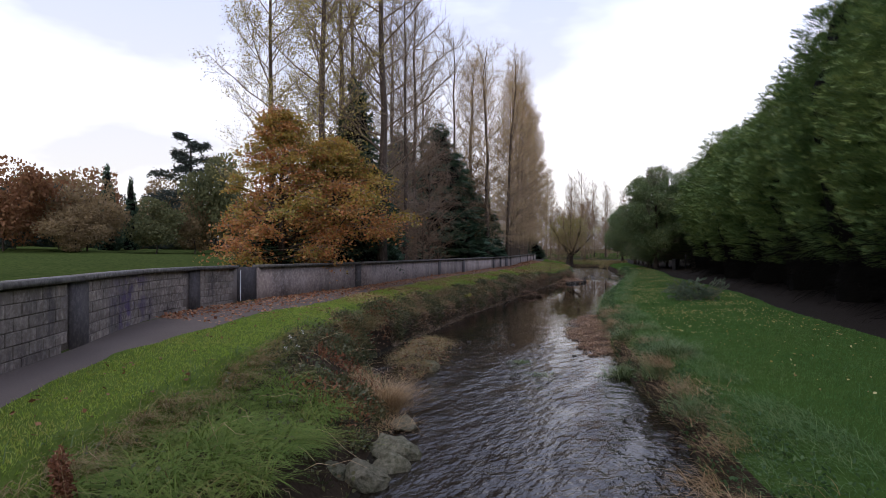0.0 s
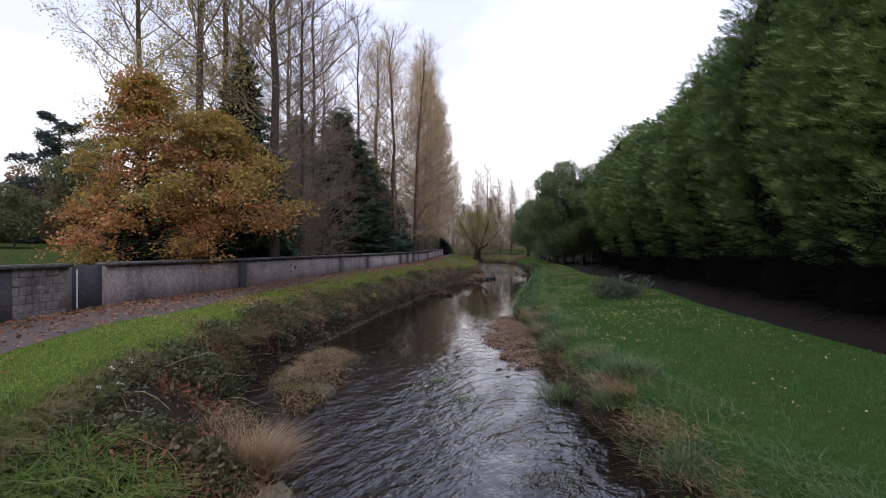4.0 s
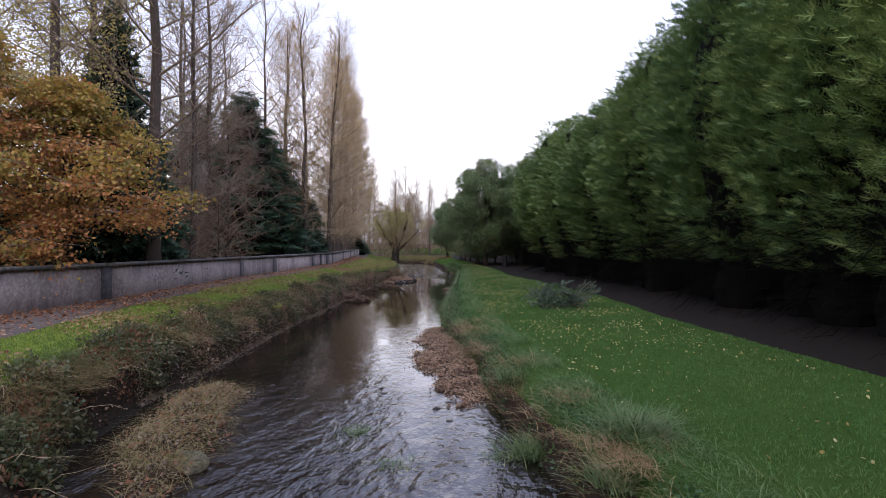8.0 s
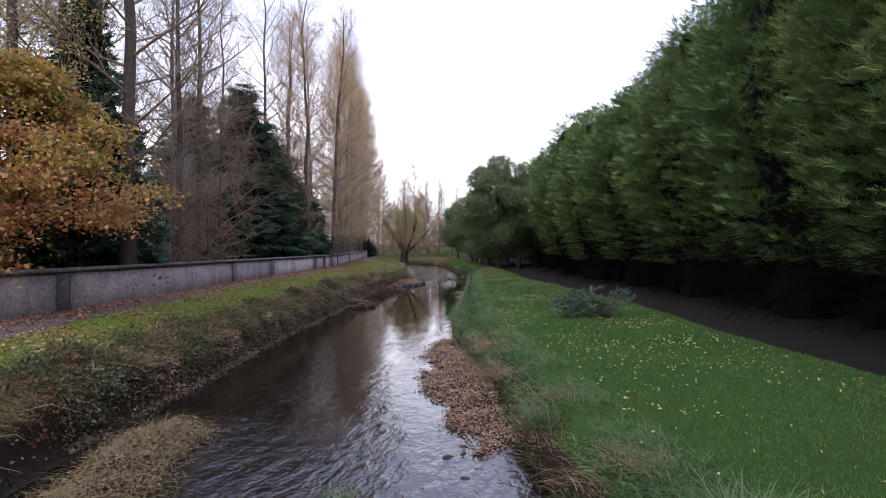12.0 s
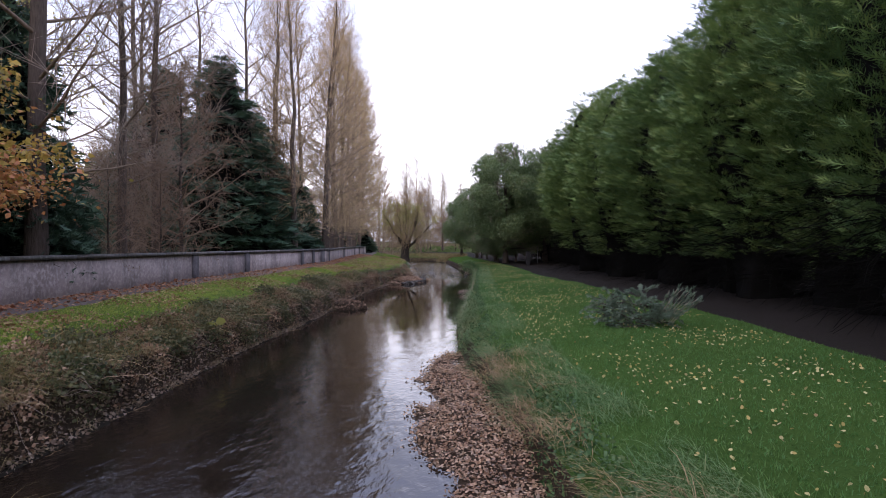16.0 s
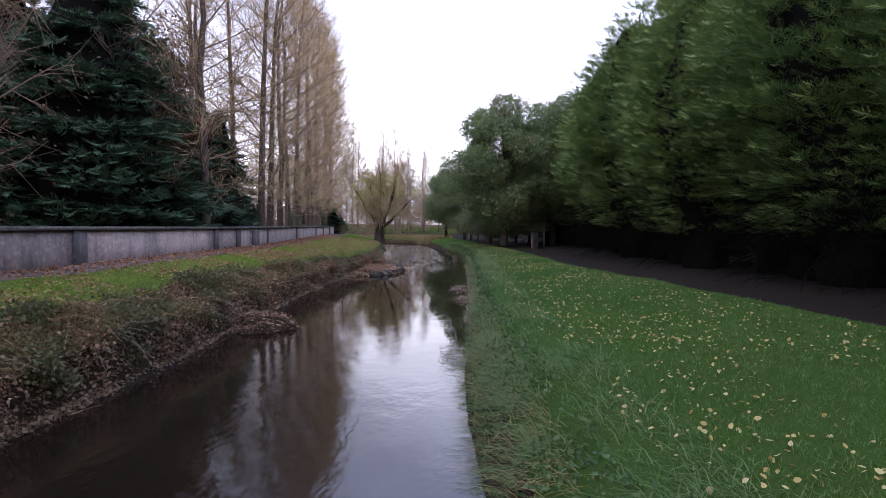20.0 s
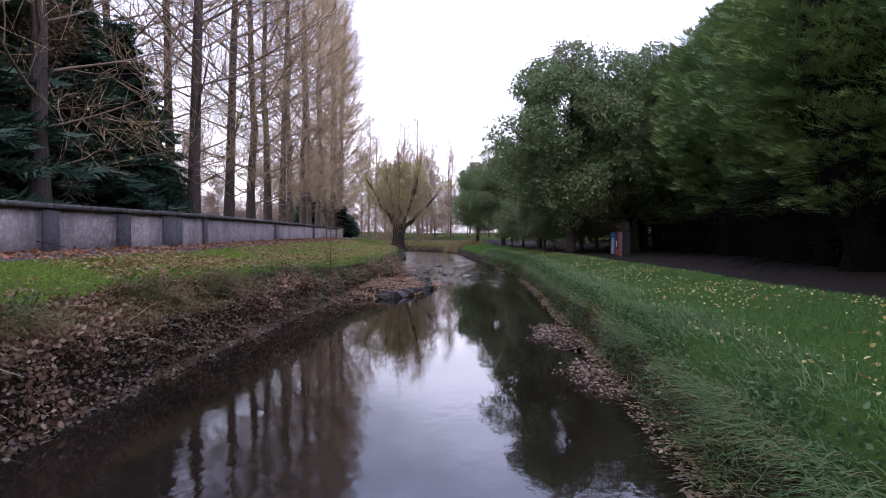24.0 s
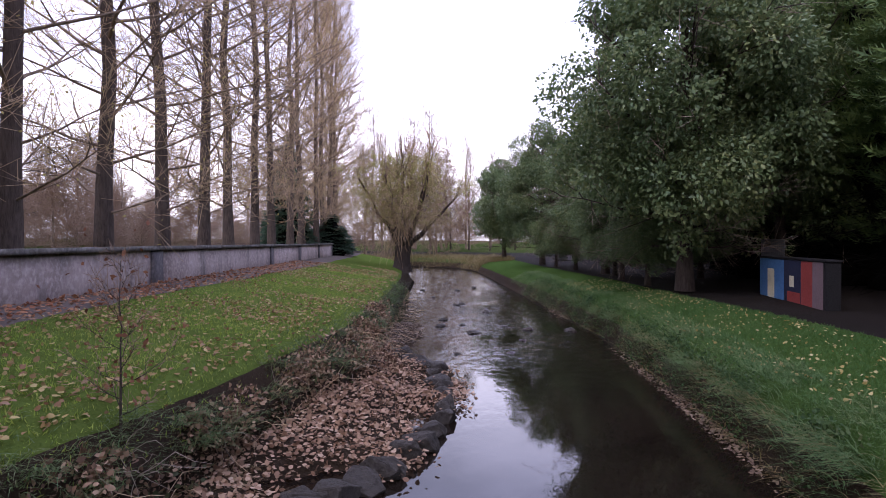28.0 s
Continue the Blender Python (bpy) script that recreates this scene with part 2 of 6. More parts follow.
def water_material():
    m = bpy.data.materials.new("river_water")
    m.use_nodes = True
    nt = m.node_tree
    b = nt.nodes["Principled BSDF"]
    coord = nt.nodes.new("ShaderNodeNewGeometry").outputs["Position"]
    col = mix_rgb(nt, noise_fac(nt, coord, 0.35, 4), (0.007, 0.0048, 0.0035), (0.014, 0.0095, 0.0065))
    nt.links.new(col, b.inputs["Base Color"])
    b.inputs["Roughness"].default_value = 0.02
    b.inputs["IOR"].default_value = 1.39
    sep = nt.nodes.new("ShaderNodeSeparateXYZ")
    nt.links.new(coord, sep.inputs["Vector"])
    rip = nt.nodes.new("ShaderNodeFloatCurve")
    c = rip.mapping.curves[0]
    c.points[0].location, c.points[1].location = (0.0, 0.62), (1.0, 0.2)
    for x, y in ((0.06, 0.62), (0.125, 0.52), (0.16, 0.36), (0.22, 0.11), (0.30, 0.045), (0.40, 0.014), (0.50, 0.012), (0.56, 0.03), (0.585, 0.20), (0.68, 0.26), (0.78, 0.22)):
        c.points.new(x, y)
    rip.mapping.update()
    sc = nt.nodes.new("ShaderNodeMapRange")
    sc.inputs["From Min"].default_value, sc.inputs["From Max"].default_value = -8.0, 112.0
    nt.links.new(sep.outputs["Y"], sc.inputs["Value"])
    nt.links.new(sc.outputs["Result"], rip.inputs["Value"])
    wave = noise_fac(nt, coord, 3.4, 4, 0.2, 0.8, 0.55, (1.0, 0.5, 1.0))
    small = noise_fac(nt, coord, 12.0, 3, 0.2, 0.8, 0.5, (1.0, 0.5, 1.0))
    add = nt.nodes.new("ShaderNodeMath")
    add.operation = "MULTIPLY_ADD"
    add.inputs[1].default_value = 0.22
    nt.links.new(small, add.inputs[0])
    nt.links.new(wave, add.inputs[2])
    bp = nt.nodes.new("ShaderNodeBump")
    bp.inputs["Distance"].default_value = 0.16
    calm = nt.nodes.new("ShaderNodeMath")
    calm.operation = "MULTIPLY"
    nt.links.new(rip.outputs["Value"], calm.inputs[0])
    flow = nt.nodes.new("ShaderNodeMapRange")
    flow.inputs["To Min"].default_value, flow.inputs["To Max"].default_value = 0.30, 1.25
    nt.links.new(noise_fac(nt, coord, 0.9, 3, 0.36, 0.62, 0.5, (1.0, 0.30, 1.0)), flow.inputs["Value"])
    nt.links.new(flow.outputs["Result"], calm.inputs[1])
    nt.links.new(calm.outputs["Value"], bp.inputs["Strength"])
    nt.links.new(add.outputs["Value"], bp.inputs["Height"])
    nt.links.new(bp.outputs["Normal"], b.inputs["Normal"])
    return m


M_WATER = water_material()


def wall_material(name, base, dark, light, streaks, sprayed=False):
    """Weathered cement: grain, damp patches and dark streaks that run down from the coping."""
    m = bpy.data.materials.new(name)
    m.use_nodes = True
    nt = m.node_tree
    b = nt.nodes["Principled BSDF"]
    geo = nt.nodes.new("ShaderNodeNewGeometry")
    coord = geo.outputs["Position"]
    info = nt.nodes.new("ShaderNodeObjectInfo")
    col = mix_rgb(nt, noise_fac(nt, coord, 1.1, 5), base, dark)
    col = mix_rgb(nt, noise_fac(nt, coord, 9, 6, 0.45, 0.75), col, light)
    st = noise_fac(nt, coord, 1.3, 6, 0.50, 0.70, 0.65, (1, 1, 0.28))
    mul = nt.nodes.new("ShaderNodeMath")
    mul.operation = "MULTIPLY"
    mul.inputs[1].default_value = streaks
    nt.links.new(st, mul.inputs[0])
    col = mix_rgb(nt, mul.outputs["Value"], col, (0.045, 0.038, 0.038))
    if sprayed:
        # a smudge of old purple spray paint
        far_off = nt.nodes.new("ShaderNodeVectorMath")
        far_off.operation = "DISTANCE"
        far_off.inputs[1].default_value = (-8.71, 3.75, 2.15)
        nt.links.new(coord, far_off.inputs[0])
        near = nt.nodes.new("ShaderNodeMapRange")
        near.inputs["From Min"].default_value, near.inputs["From Max"].default_value = 1.7, 0.4
        nt.links.new(far_off.outputs["Value"], near.inputs["Value"])
        both = nt.nodes.new("ShaderNodeMath")
        both.operation = "MULTIPLY"
        nt.links.new(near.outputs["Result"], both.inputs[0])
        nt.links.new(noise_fac(nt, coord, 2.4, 4, 0.44, 0.60), both.inputs[1])
        col = mix_rgb(nt, both.outputs["Value"], col, (0.085, 0.055, 0.115))
    tone = nt.nodes.new("ShaderNodeMapRange")
    tone.inputs["To Min"].default_value, tone.inputs["To Max"].default_value = 0.78, 1.15
    nt.links.new(info.outputs["Random"], tone.inputs["Value"])
    comb = nt.nodes.new("ShaderNodeCombineColor")
    for k in range(3):
        nt.links.new(tone.outputs["Result"], comb.inputs[k])
    col = mix_rgb(nt, 1.0, col, comb.outputs["Color"], "MULTIPLY")
    nt.links.new(col, b.inputs["Base Color"])
    b.inputs["Roughness"].default_value = 0.9
    bp = nt.nodes.new("ShaderNodeBump")
    bp.inputs["Strength"].default_value, bp.inputs["Distance"].default_value = 0.6, 0.012
    nt.links.new(noise_fac(nt, coord, 28, 6, 0.2, 0.8), bp.inputs["Height"])
    nt.links.new(bp.outputs["Normal"], b.inputs["Normal"])
    return m


M_RENDERED = wall_material("weathered_render", (0.335, 0.258, 0.222), (0.205, 0.152, 0.130), (0.46, 0.375, 0.325), 0.65)
M_BLOCK = wall_material("weathered_blocks", (0.235, 0.188, 0.152), (0.115, 0.088, 0.072), (0.37, 0.315, 0.265), 0.75, True)
M_PIER = wall_material("damp_dark_piers", (0.080, 0.066, 0.064), (0.05, 0.042, 0.042), (0.14, 0.12, 0.11), 0.7)
M_COPING = wall_material("mossy_coping", (0.12, 0.105, 0.09), (0.06, 0.054, 0.044), (0.21, 0.19, 0.165), 0.3)
M_MORTAR = surface("mortar", (0.165, 0.135, 0.115), (0.10, 0.080, 0.070), (0.26, 0.22, 0.19), 1.5, 20, 0.95, 0.5, 0.01)

# ---- helpers ----
def part(name, data, parent, label="", m=None):
    """Links mesh data, or a bmesh's mesh, as one object under a thing or a part."""
    ob = new(name, data)
    ob.parent = parent
    if m is not None:
        ob.matrix_basis = m
    if label:
        ob["label"] = label
    return ob


def thing(name, label, category, m=None, data=None, group="", kind=""):
    ob = new(name, data)
    if m is not None:
        ob.matrix_basis = m
    return tagged(ob, label, category, group, kind)


def mesh_np(name, v, f, mats, mat_index=None, smooth=False):
    """A mesh out of numpy arrays: places (n, 3) and faces (m, 3) or (m, 4)."""
    v, f = np.asarray(v, np.float32), np.asarray(f, np.int32)
    me = bpy.data.meshes.new(name)
    me.vertices.add(len(v))
    me.vertices.foreach_set("co", v.ravel())
    k = f.shape[1]
    me.loops.add(f.size)
    me.loops.foreach_set("vertex_index", f.ravel())
    me.polygons.add(len(f))
    me.polygons.foreach_set("loop_start", np.arange(len(f), dtype=np.int32) * k)
    me.polygons.foreach_set("loop_total", np.full(len(f), k, np.int32))
    for mat in mats:
        me.materials.append(mat)
    if mat_index is not None:
        me.polygons.foreach_set("material_index", np.asarray(mat_index, np.int32))
    if smooth:
        me.polygons.foreach_set("use_smooth", np.ones(len(f), bool))
    me.update(calc_edges=True)
    me.validate()
    return me


def joined(blocks):
    """Several (places, quads) as one."""
    vs, fs, n = [], [], 0
    for v, f in blocks:
        vs.append(v)
        fs.append(f + n)
        n += len(v)
    return np.concatenate(vs), np.concatenate(fs)


def unit(a):
    return a / np.maximum(np.linalg.norm(a, axis=-1, keepdims=True), 1e-9)


def tubes(pts, radii, sides):
    """Tapered tubes along polylines of alike length: pts (N, n, 3), radii (N, n)."""
    pts, radii = np.asarray(pts, float), np.asarray(radii, float)
    count, n = radii.shape
    tan = unit(np.gradient(pts, axis=1))
    ref = np.where(np.abs(tan[:, :1, 2:3]) > 0.8, np.array([1.0, 0, 0]), np.array([0, 0, 1.0]))
    a = unit(np.cross(tan, np.broadcast_to(ref, tan.shape)))
    b = np.cross(tan, a)
    ang = np.arange(sides) * 2 * np.pi / sides
    ring = pts[:, :, None] + radii[:, :, None, None] * (np.cos(ang)[:, None] * a[:, :, None] + np.sin(ang)[:, None] * b[:, :, None])
    idx = np.arange(count * n * sides).reshape(count, n, sides)
    nxt = np.roll(idx, -1, axis=2)
    quads = np.stack([idx[:, :-1], nxt[:, :-1], nxt[:, 1:], idx[:, 1:]], -1).reshape(-1, 4)
    return ring.reshape(-1, 3), quads


def leaves(rng, places, size, spread=0.35, way=None, wide=0.55, flat=0.0, full=False):
    """One slightly folded leaf at each place: a diamond, or with a full six-sided outline."""
    n = len(places)
    d = rng.normal(size=(n, 3))
    if way is not None:
        d = way + spread * d
    if flat:
        d[:, 2] *= 1 - flat
    d = unit(d)
    side = rng.normal(size=(n, 3))
    if flat:
        side[:, 2] *= 1 - flat
    side = unit(np.cross(d, np.cross(side, d)))
    length = (size * rng.uniform(0.6, 1.3, n))[:, None]
    up = np.cross(d, side)
    base, tip = places, places + d * length
    mid = places + d * length * 0.45 + up * length * 0.10
    if full:
        bow = up * length * rng.uniform(-0.12, 0.16, (n, 1))
        low, high = places + d * length * 0.28 + bow, places + d * length * 0.68 + bow
        w1, w2 = side * length * wide * 0.46, side * length * wide * 0.40
        v = np.stack([base, low + w1, high + w2, tip, high - w2 * 0.9, low - w1], 1).reshape(-1, 3)
        return v, np.arange(6 * n).reshape(n, 6)
    v = np.stack([base, mid + side * length * wide * 0.5, tip, mid - side * length * wide * 0.5], 1).reshape(-1, 3)
    return v, np.arange(4 * n).reshape(n, 4)


def sprays(rng, places, way, length, width=0.30):
    """A feathery frond of seven blades at each place."""
    n = len(places)
    way = unit(way)
    side = unit(np.cross(way, rng.normal(size=(n, 3)) * 0.5 + np.array([0, 0, 1.0])))
    ln = (length * rng.uniform(0.6, 1.35, n))[:, None]
    out = []
    for start, turn, part_len in ((0.0, 0.0, 1.0), (0.10, 0.85, 0.55), (0.14, -0.85, 0.54), (0.34, 0.75, 0.44), (0.38, -0.75, 0.42), (0.58, 0.65, 0.32), (0.62, -0.65, 0.30)):
        d = way * np.cos(turn) + side * np.sin(turn)
        s2 = unit(np.cross(d, np.cross(side, way)))
        p = places + way * ln * start
        up = np.cross(way, side) * ln * 0.07
        out.append(np.stack([p, p + d * ln * part_len * 0.5 + s2 * ln * part_len * width * 0.5 + up, p + d * ln * part_len - up * 0.5, p + d * ln * part_len * 0.5 - s2 * ln * part_len * width * 0.5 + up], 1))
    v = np.stack(out, 1).reshape(-1, 3)
    return v, np.arange(len(v)).reshape(-1, 4)


def along(table):
    """A smooth x over y from a few knots of the plan."""
    ys, xs = np.array([p[0] for p in table], float), np.array([p[1] for p in table], float)

    def at(y):
        y = np.asarray(y, float)
        return (np.interp(y - 1.2, ys, xs) + 2 * np.interp(y, ys, xs) + np.interp(y + 1.2, ys, xs)) / 4
    return at


# ---- plan: x over y for each line that follows the river ----
x_wall = along([(-60, 30), (-16, 4.8), (-6, -1.5), (0.84, -6.25), (4, -9.0), (7.1, -10.6), (9.4, -11.1), (17.1, -11.9), (23, -13.0), (29.7, -14.2), (34.8, -14.9), (44.3, -16.5), (50.9, -17.5), (60.9, -20.3), (72.7, -23.7), (78.4, -25.3), (90, -28.6), (105, -33.5), (114, -40), (122, -60), (160, -150)])
x_lawn = along([(-60, 33), (-16, 7.2), (-6, 0.6), (-1.4, -3.6), (1.1, -5.4), (5.1, -7.1), (10.5, -8.7), (12.5, -9.2), (18, -10.6), (26, -12.4), (35.7, -13.9), (45, -15.1), (55, -17.6), (60.2, -18.9), (74.2, -22.4), (90, -27), (105, -32), (114, -38.5), (122, -57), (160, -146)])
x_crest = along([(-60, 36), (-16, 9.8), (-8, 3.1), (-2, -1.45), (1.6, -3.1), (6.4, -5.55), (11.6, -7.6), (15.5, -8.7), (20, -9.45), (24, -10.1), (27, -10.75), (32, -11.6), (37, -12.5), (41, -13.3), (46, -13.75), (50, -13.8), (54, -14.15), (58, -14.5), (64, -15.6), (77, -19.0), (90, -23.2), (105, -29), (114, -36), (122, -53), (160, -140)])
x_left = along([(-60, 38), (-16, 11.6), (-8, 5.2), (-2, 1.6), (1, 0.0), (3, -0.9), (5, -1.7), (6.4, -2.8), (7.6, -4.6), (9, -5.55), (12, -6.45), (14.4, -6.85), (17, -7.3), (21, -8.2), (24.5, -8.9), (31.5, -9.9), (36, -10.8), (43, -12.2), (50, -13.2), (54, -13.7), (56, -13.5), (59, -13.0), (61, -13.9), (64, -15.2), (74, -17.9), (90, -22.2), (105, -28), (114, -34.5), (122, -50), (160, -136)])
x_right = along([(-60, 44), (-16, 17.5), (-8, 10.6), (-3, 7.2), (1, 5.1), (3, 4.4), (6.5, 3.5), (9.6, 2.2), (13, 1.0), (15, 0.3), (18, -0.4), (21.5, -1.6), (25, -2.7), (31, -3.9), (35, -4.4), (44, -5.5), (58, -7.7), (66, -9.2), (77, -12.4), (90, -16.2), (105, -20.5), (112, -24), (118, -33), (124, -50), (160, -130)])
x_right_crest = along([(-60, 46), (-16, 19), (-8, 12.3), (-3, 8.8), (1.4, 6.0), (4, 4.9), (8.2, 3.2), (11, 2.1), (14, 1.2), (17, 0.4), (20, -0.6), (24, -1.6), (32, -3.1), (35, -3.7), (42, -4.9), (54, -6.8), (64, -8.4), (77, -11.4), (90, -15.2), (105, -19.5), (112, -22), (118, -30), (124, -46), (160, -120)])
x_track = along([(-60, 52), (-16, 23.5), (-6, 16), (10, 8.4), (15, 7.0), (21, 5.3), (26, 4.5), (30, 3.5), (38, 1.2), (47, -1.9), (55, -3.5), (60, -4.6), (68, -6.8), (77, -9.0), (90, -13.0), (105, -17), (112, -19), (118, -26), (124, -40), (160, -110)])
x_hedge = along([(-60, 54.5), (-16, 25.5), (-6, 17.8), (12, 9.4), (16, 8.2), (20, 7.2), (28, 5.4), (34, 4.0), (40, 2.4), (50, -0.6), (56, -1.2), (62, -1.3), (70, -2.2), (90, -9), (105, -13), (112, -15), (118, -20), (124, -30), (160, -95)])
WALL_TOP, WALL_FOOT = 2.76, 1.52
foot_z = along([(-60, 1.5), (5, 1.52), (17, 1.6), (30, 1.70), (45, 1.74), (60, 1.82), (160, 1.85)])
crest_z = along([(-60, 1.36), (15, 1.38), (25, 1.42), (40, 1.40), (48, 1.36), (55, 1.24), (62, 1.20), (75, 1.2), (160, 1.2)])


def lift(x, y):
    """Gentle unevenness of the ground."""
    return 0.05 * noise.noise((x * 0.45, y * 0.45, 1.7)) + 0.02 * noise.noise((x * 1.9, y * 1.9, 5.1))


def section(y):
    """The ground's cross-section at y, from west to east: x, z, number of strips up to the next knot, surface, unevenness."""
    w, l, c, e = float(x_wall(y)), float(x_lawn(y)), float(x_crest(y)), float(x_left(y))
    r, k, t, h = float(x_right(y)), float(x_right_crest(y)), float(x_track(y)), float(x_hedge(y))
    fz, cz = float(foot_z(y)), float(crest_z(y))
    return [(w - 900, 9.0, 3, 1, 1), (w - 150, 5.6, 12, 1, 6), (w - 14, 2.1, 8, 1, 2), (w - 0.5, 1.92, 2, 1, 1), (w + 0.0, fz, 3, 0, 0.3),
            (l, fz * 0.8 + cz * 0.2, 6, 0, 1), (c - 0.30, cz + 0.02, 2, 0, 2), (c + (e - c) * 0.12, cz - float(np.interp(y, [2, 8], [0.42, 0.16])), 6, 2, 5), (c + (e - c) * float(np.interp(y, [8, 12, 46, 52], [0.62, 0.80, 0.80, 0.62])), float(np.interp(y, [1.5, 4, 7, 11], [0.52 * cz, 0.42, 0.42, 0.56 * cz])), 4, 2, 5), (e - 0.10, 0.08, 2, 3, 0.5), (e + 0.8, -0.35, 4, 3, 1),
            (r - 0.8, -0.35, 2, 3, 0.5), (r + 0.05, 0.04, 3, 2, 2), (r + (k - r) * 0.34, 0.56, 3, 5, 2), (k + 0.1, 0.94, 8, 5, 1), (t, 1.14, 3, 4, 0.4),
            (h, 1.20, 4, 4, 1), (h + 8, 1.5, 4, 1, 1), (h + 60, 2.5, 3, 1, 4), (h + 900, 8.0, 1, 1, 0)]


def build_ground():
    rows = np.concatenate([[-900, -400, -160, -80], np.arange(-40, 80, 0.4), np.arange(80, 150, 1.2), [160, 200, 300, 500, 900, 1500]])
    verts, mats, width = [], [], 0
    for y in rows:
        knots = section(min(max(y, -60), 160))
        line = []
        for (xa, za, n, surf, rough), (xb, zb, *_) in zip(knots, knots[1:]):
            for i in range(n):
                u = i / n
                x = xa + (xb - xa) * u
                line.append((x, y, za + (zb - za) * u + rough * lift(x, y) * (1 if i or rough < 2 else 0.4)))
        line.append((knots[-1][0], y, knots[-1][1]))
        width = len(line)
        verts += line
    for (xa, za, n, surf, rough) in section(0)[:-1]:
        mats += [surf] * n
    idx = np.arange(len(verts)).reshape(len(rows), width)
    quads = np.stack([idx[:-1, :-1], idx[:-1, 1:], idx[1:, 1:], idx[1:, :-1]], -1).reshape(-1, 4)
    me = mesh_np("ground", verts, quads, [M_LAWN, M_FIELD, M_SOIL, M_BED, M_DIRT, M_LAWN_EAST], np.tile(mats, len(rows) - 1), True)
    return thing("ground", "grassy valley floor with an eroded river channel", "ground", data=me, kind="structure")


build_ground()


def strip(name, xa, xb, za, y0, y1, step, mat, label, cat, n=6, bulge=0.0, down=0.06):
    """A long strip that follows the river between two lines of the plan, with edges that go down into the ground."""
    ys = np.arange(y0, y1 + step, step)
    verts = []
    for y in ys:
        a, b, z, fall = float(xa(y)), float(xb(y)), float(za(y)), 0.2 * (float(foot_z(y)) - float(crest_z(y)))
        for i in range(n + 1):
            u = i / n
            x = a + (b - a) * u + (0.06 * noise.noise((y * 0.7, u * 3, 3)) if i in (0, n) else 0)
            verts.append((x, y, z - fall * u + 0.3 * lift(x, y) + bulge * 4 * u * (1 - u) - (down if i in (0, n) else 0)))
    idx = np.arange(len(verts)).reshape(len(ys), n + 1)
    quads = np.stack([idx[:-1, :-1], idx[:-1, 1:], idx[1:, 1:], idx[1:, :-1]], -1).reshape(-1, 4)
    return thing(name, label, cat, data=mesh_np(name, verts, quads, [mat], None, True), kind="structure")


strip("footpath", lambda y: x_wall(y) - 0.12, x_lawn, lambda y: foot_z(y) + 0.022, -40, 125, 0.5, M_PATH, "grey tarmac footpath along a block wall", "path", bulge=0.02, down=0.035)


def build_water():
    ys = np.concatenate([np.arange(-60, 126, 1.0)])
    verts = []
    for y in ys:
        a, b = float(x_left(y)) - 0.7, float(x_right(y)) + 0.7
        verts += [(a + (b - a) * i / 10, y, 0.0) for i in range(11)]
    idx = np.arange(len(verts)).reshape(len(ys), 11)
    quads = np.stack([idx[:-1, :-1], idx[:-1, 1:], idx[1:, 1:], idx[1:, :-1]], -1).reshape(-1, 4)
    thing("water", "dark shallow river with ripples and sky reflections", "river", data=mesh_np("water", verts, quads, [M_WATER], None, True), kind="structure")


build_water()


# heights of the ground, for what stands on it
GRID_Y = np.arange(-60, 160.1, 0.5)
GRID_X = np.array([[k[0] for k in section(y)] for y in GRID_Y])
GRID_Z = np.array([[k[1] for k in section(y)] for y in GRID_Y])
ROUGH = np.array([k[4] for k in section(0)])


def ground_z(x, y):
    x, y = np.atleast_1d(np.asarray(x, float)), np.atleast_1d(np.asarray(y, float))
    t = np.clip((y + 60) / 0.5, 0, len(GRID_Y) - 1.001)
    i = t.astype(int)
    f = (t - i)[:, None]
    kx, kz = GRID_X[i] * (1 - f) + GRID_X[i + 1] * f, GRID_Z[i] * (1 - f) + GRID_Z[i + 1] * f
    j = np.clip((kx < x[:, None]).sum(1) - 1, 0, kx.shape[1] - 2)
    n = np.arange(len(x))
    u = (x - kx[n, j]) / np.maximum(kx[n, j + 1] - kx[n, j], 1e-6)
    z = kz[n, j] + (kz[n, j + 1] - kz[n, j]) * np.clip(u, 0, 1)
    return z + ROUGH[j] * np.array([lift(a, b) for a, b in zip(x, y)])

# ---- the boundary wall ----
def wall_frame(y):
    """A pose on the wall's river face at y: local x along the wall, local y out of it towards the fields, z up from the foot."""
    a, b = float(x_wall(y - 0.3)), float(x_wall(y + 0.3))
    d = Vector((b - a, 0.6, 0)).normalized()
    m = Matrix.Identity(4)
    m.col[0], m.col[1], m.col[2], m.col[3] = (*d, 0), (-d.y, d.x, 0, 0), (0, 0, 1, 0), (float(x_wall(y)), y, 0, 1)
    return m


def box_data(name, size, mat, bevel=0.008, shift=(0, 0, 0)):
    bm = bmesh.new()
    bmesh.ops.create_cube(bm, size=1)
    for v in bm.verts:
        v.co = Vector((v.co.x * size[0] + shift[0], v.co.y * size[1] + shift[1], v.co.z * size[2] + shift[2]))
    if bevel:
        bmesh.ops.bevel(bm, geom=bm.edges[:], offset=bevel, segments=1, affect="EDGES")
    me = bpy.data.meshes.new(name)
    bm.to_mesh(me)
    bm.free()
    me.materials.append(mat)
    return me


wall_rise = along([(-60, 0.07), (0, 0.07), (8, 0.03), (18, -0.02), (30, -0.05), (45, -0.08), (60, -0.05), (160, -0.05)])


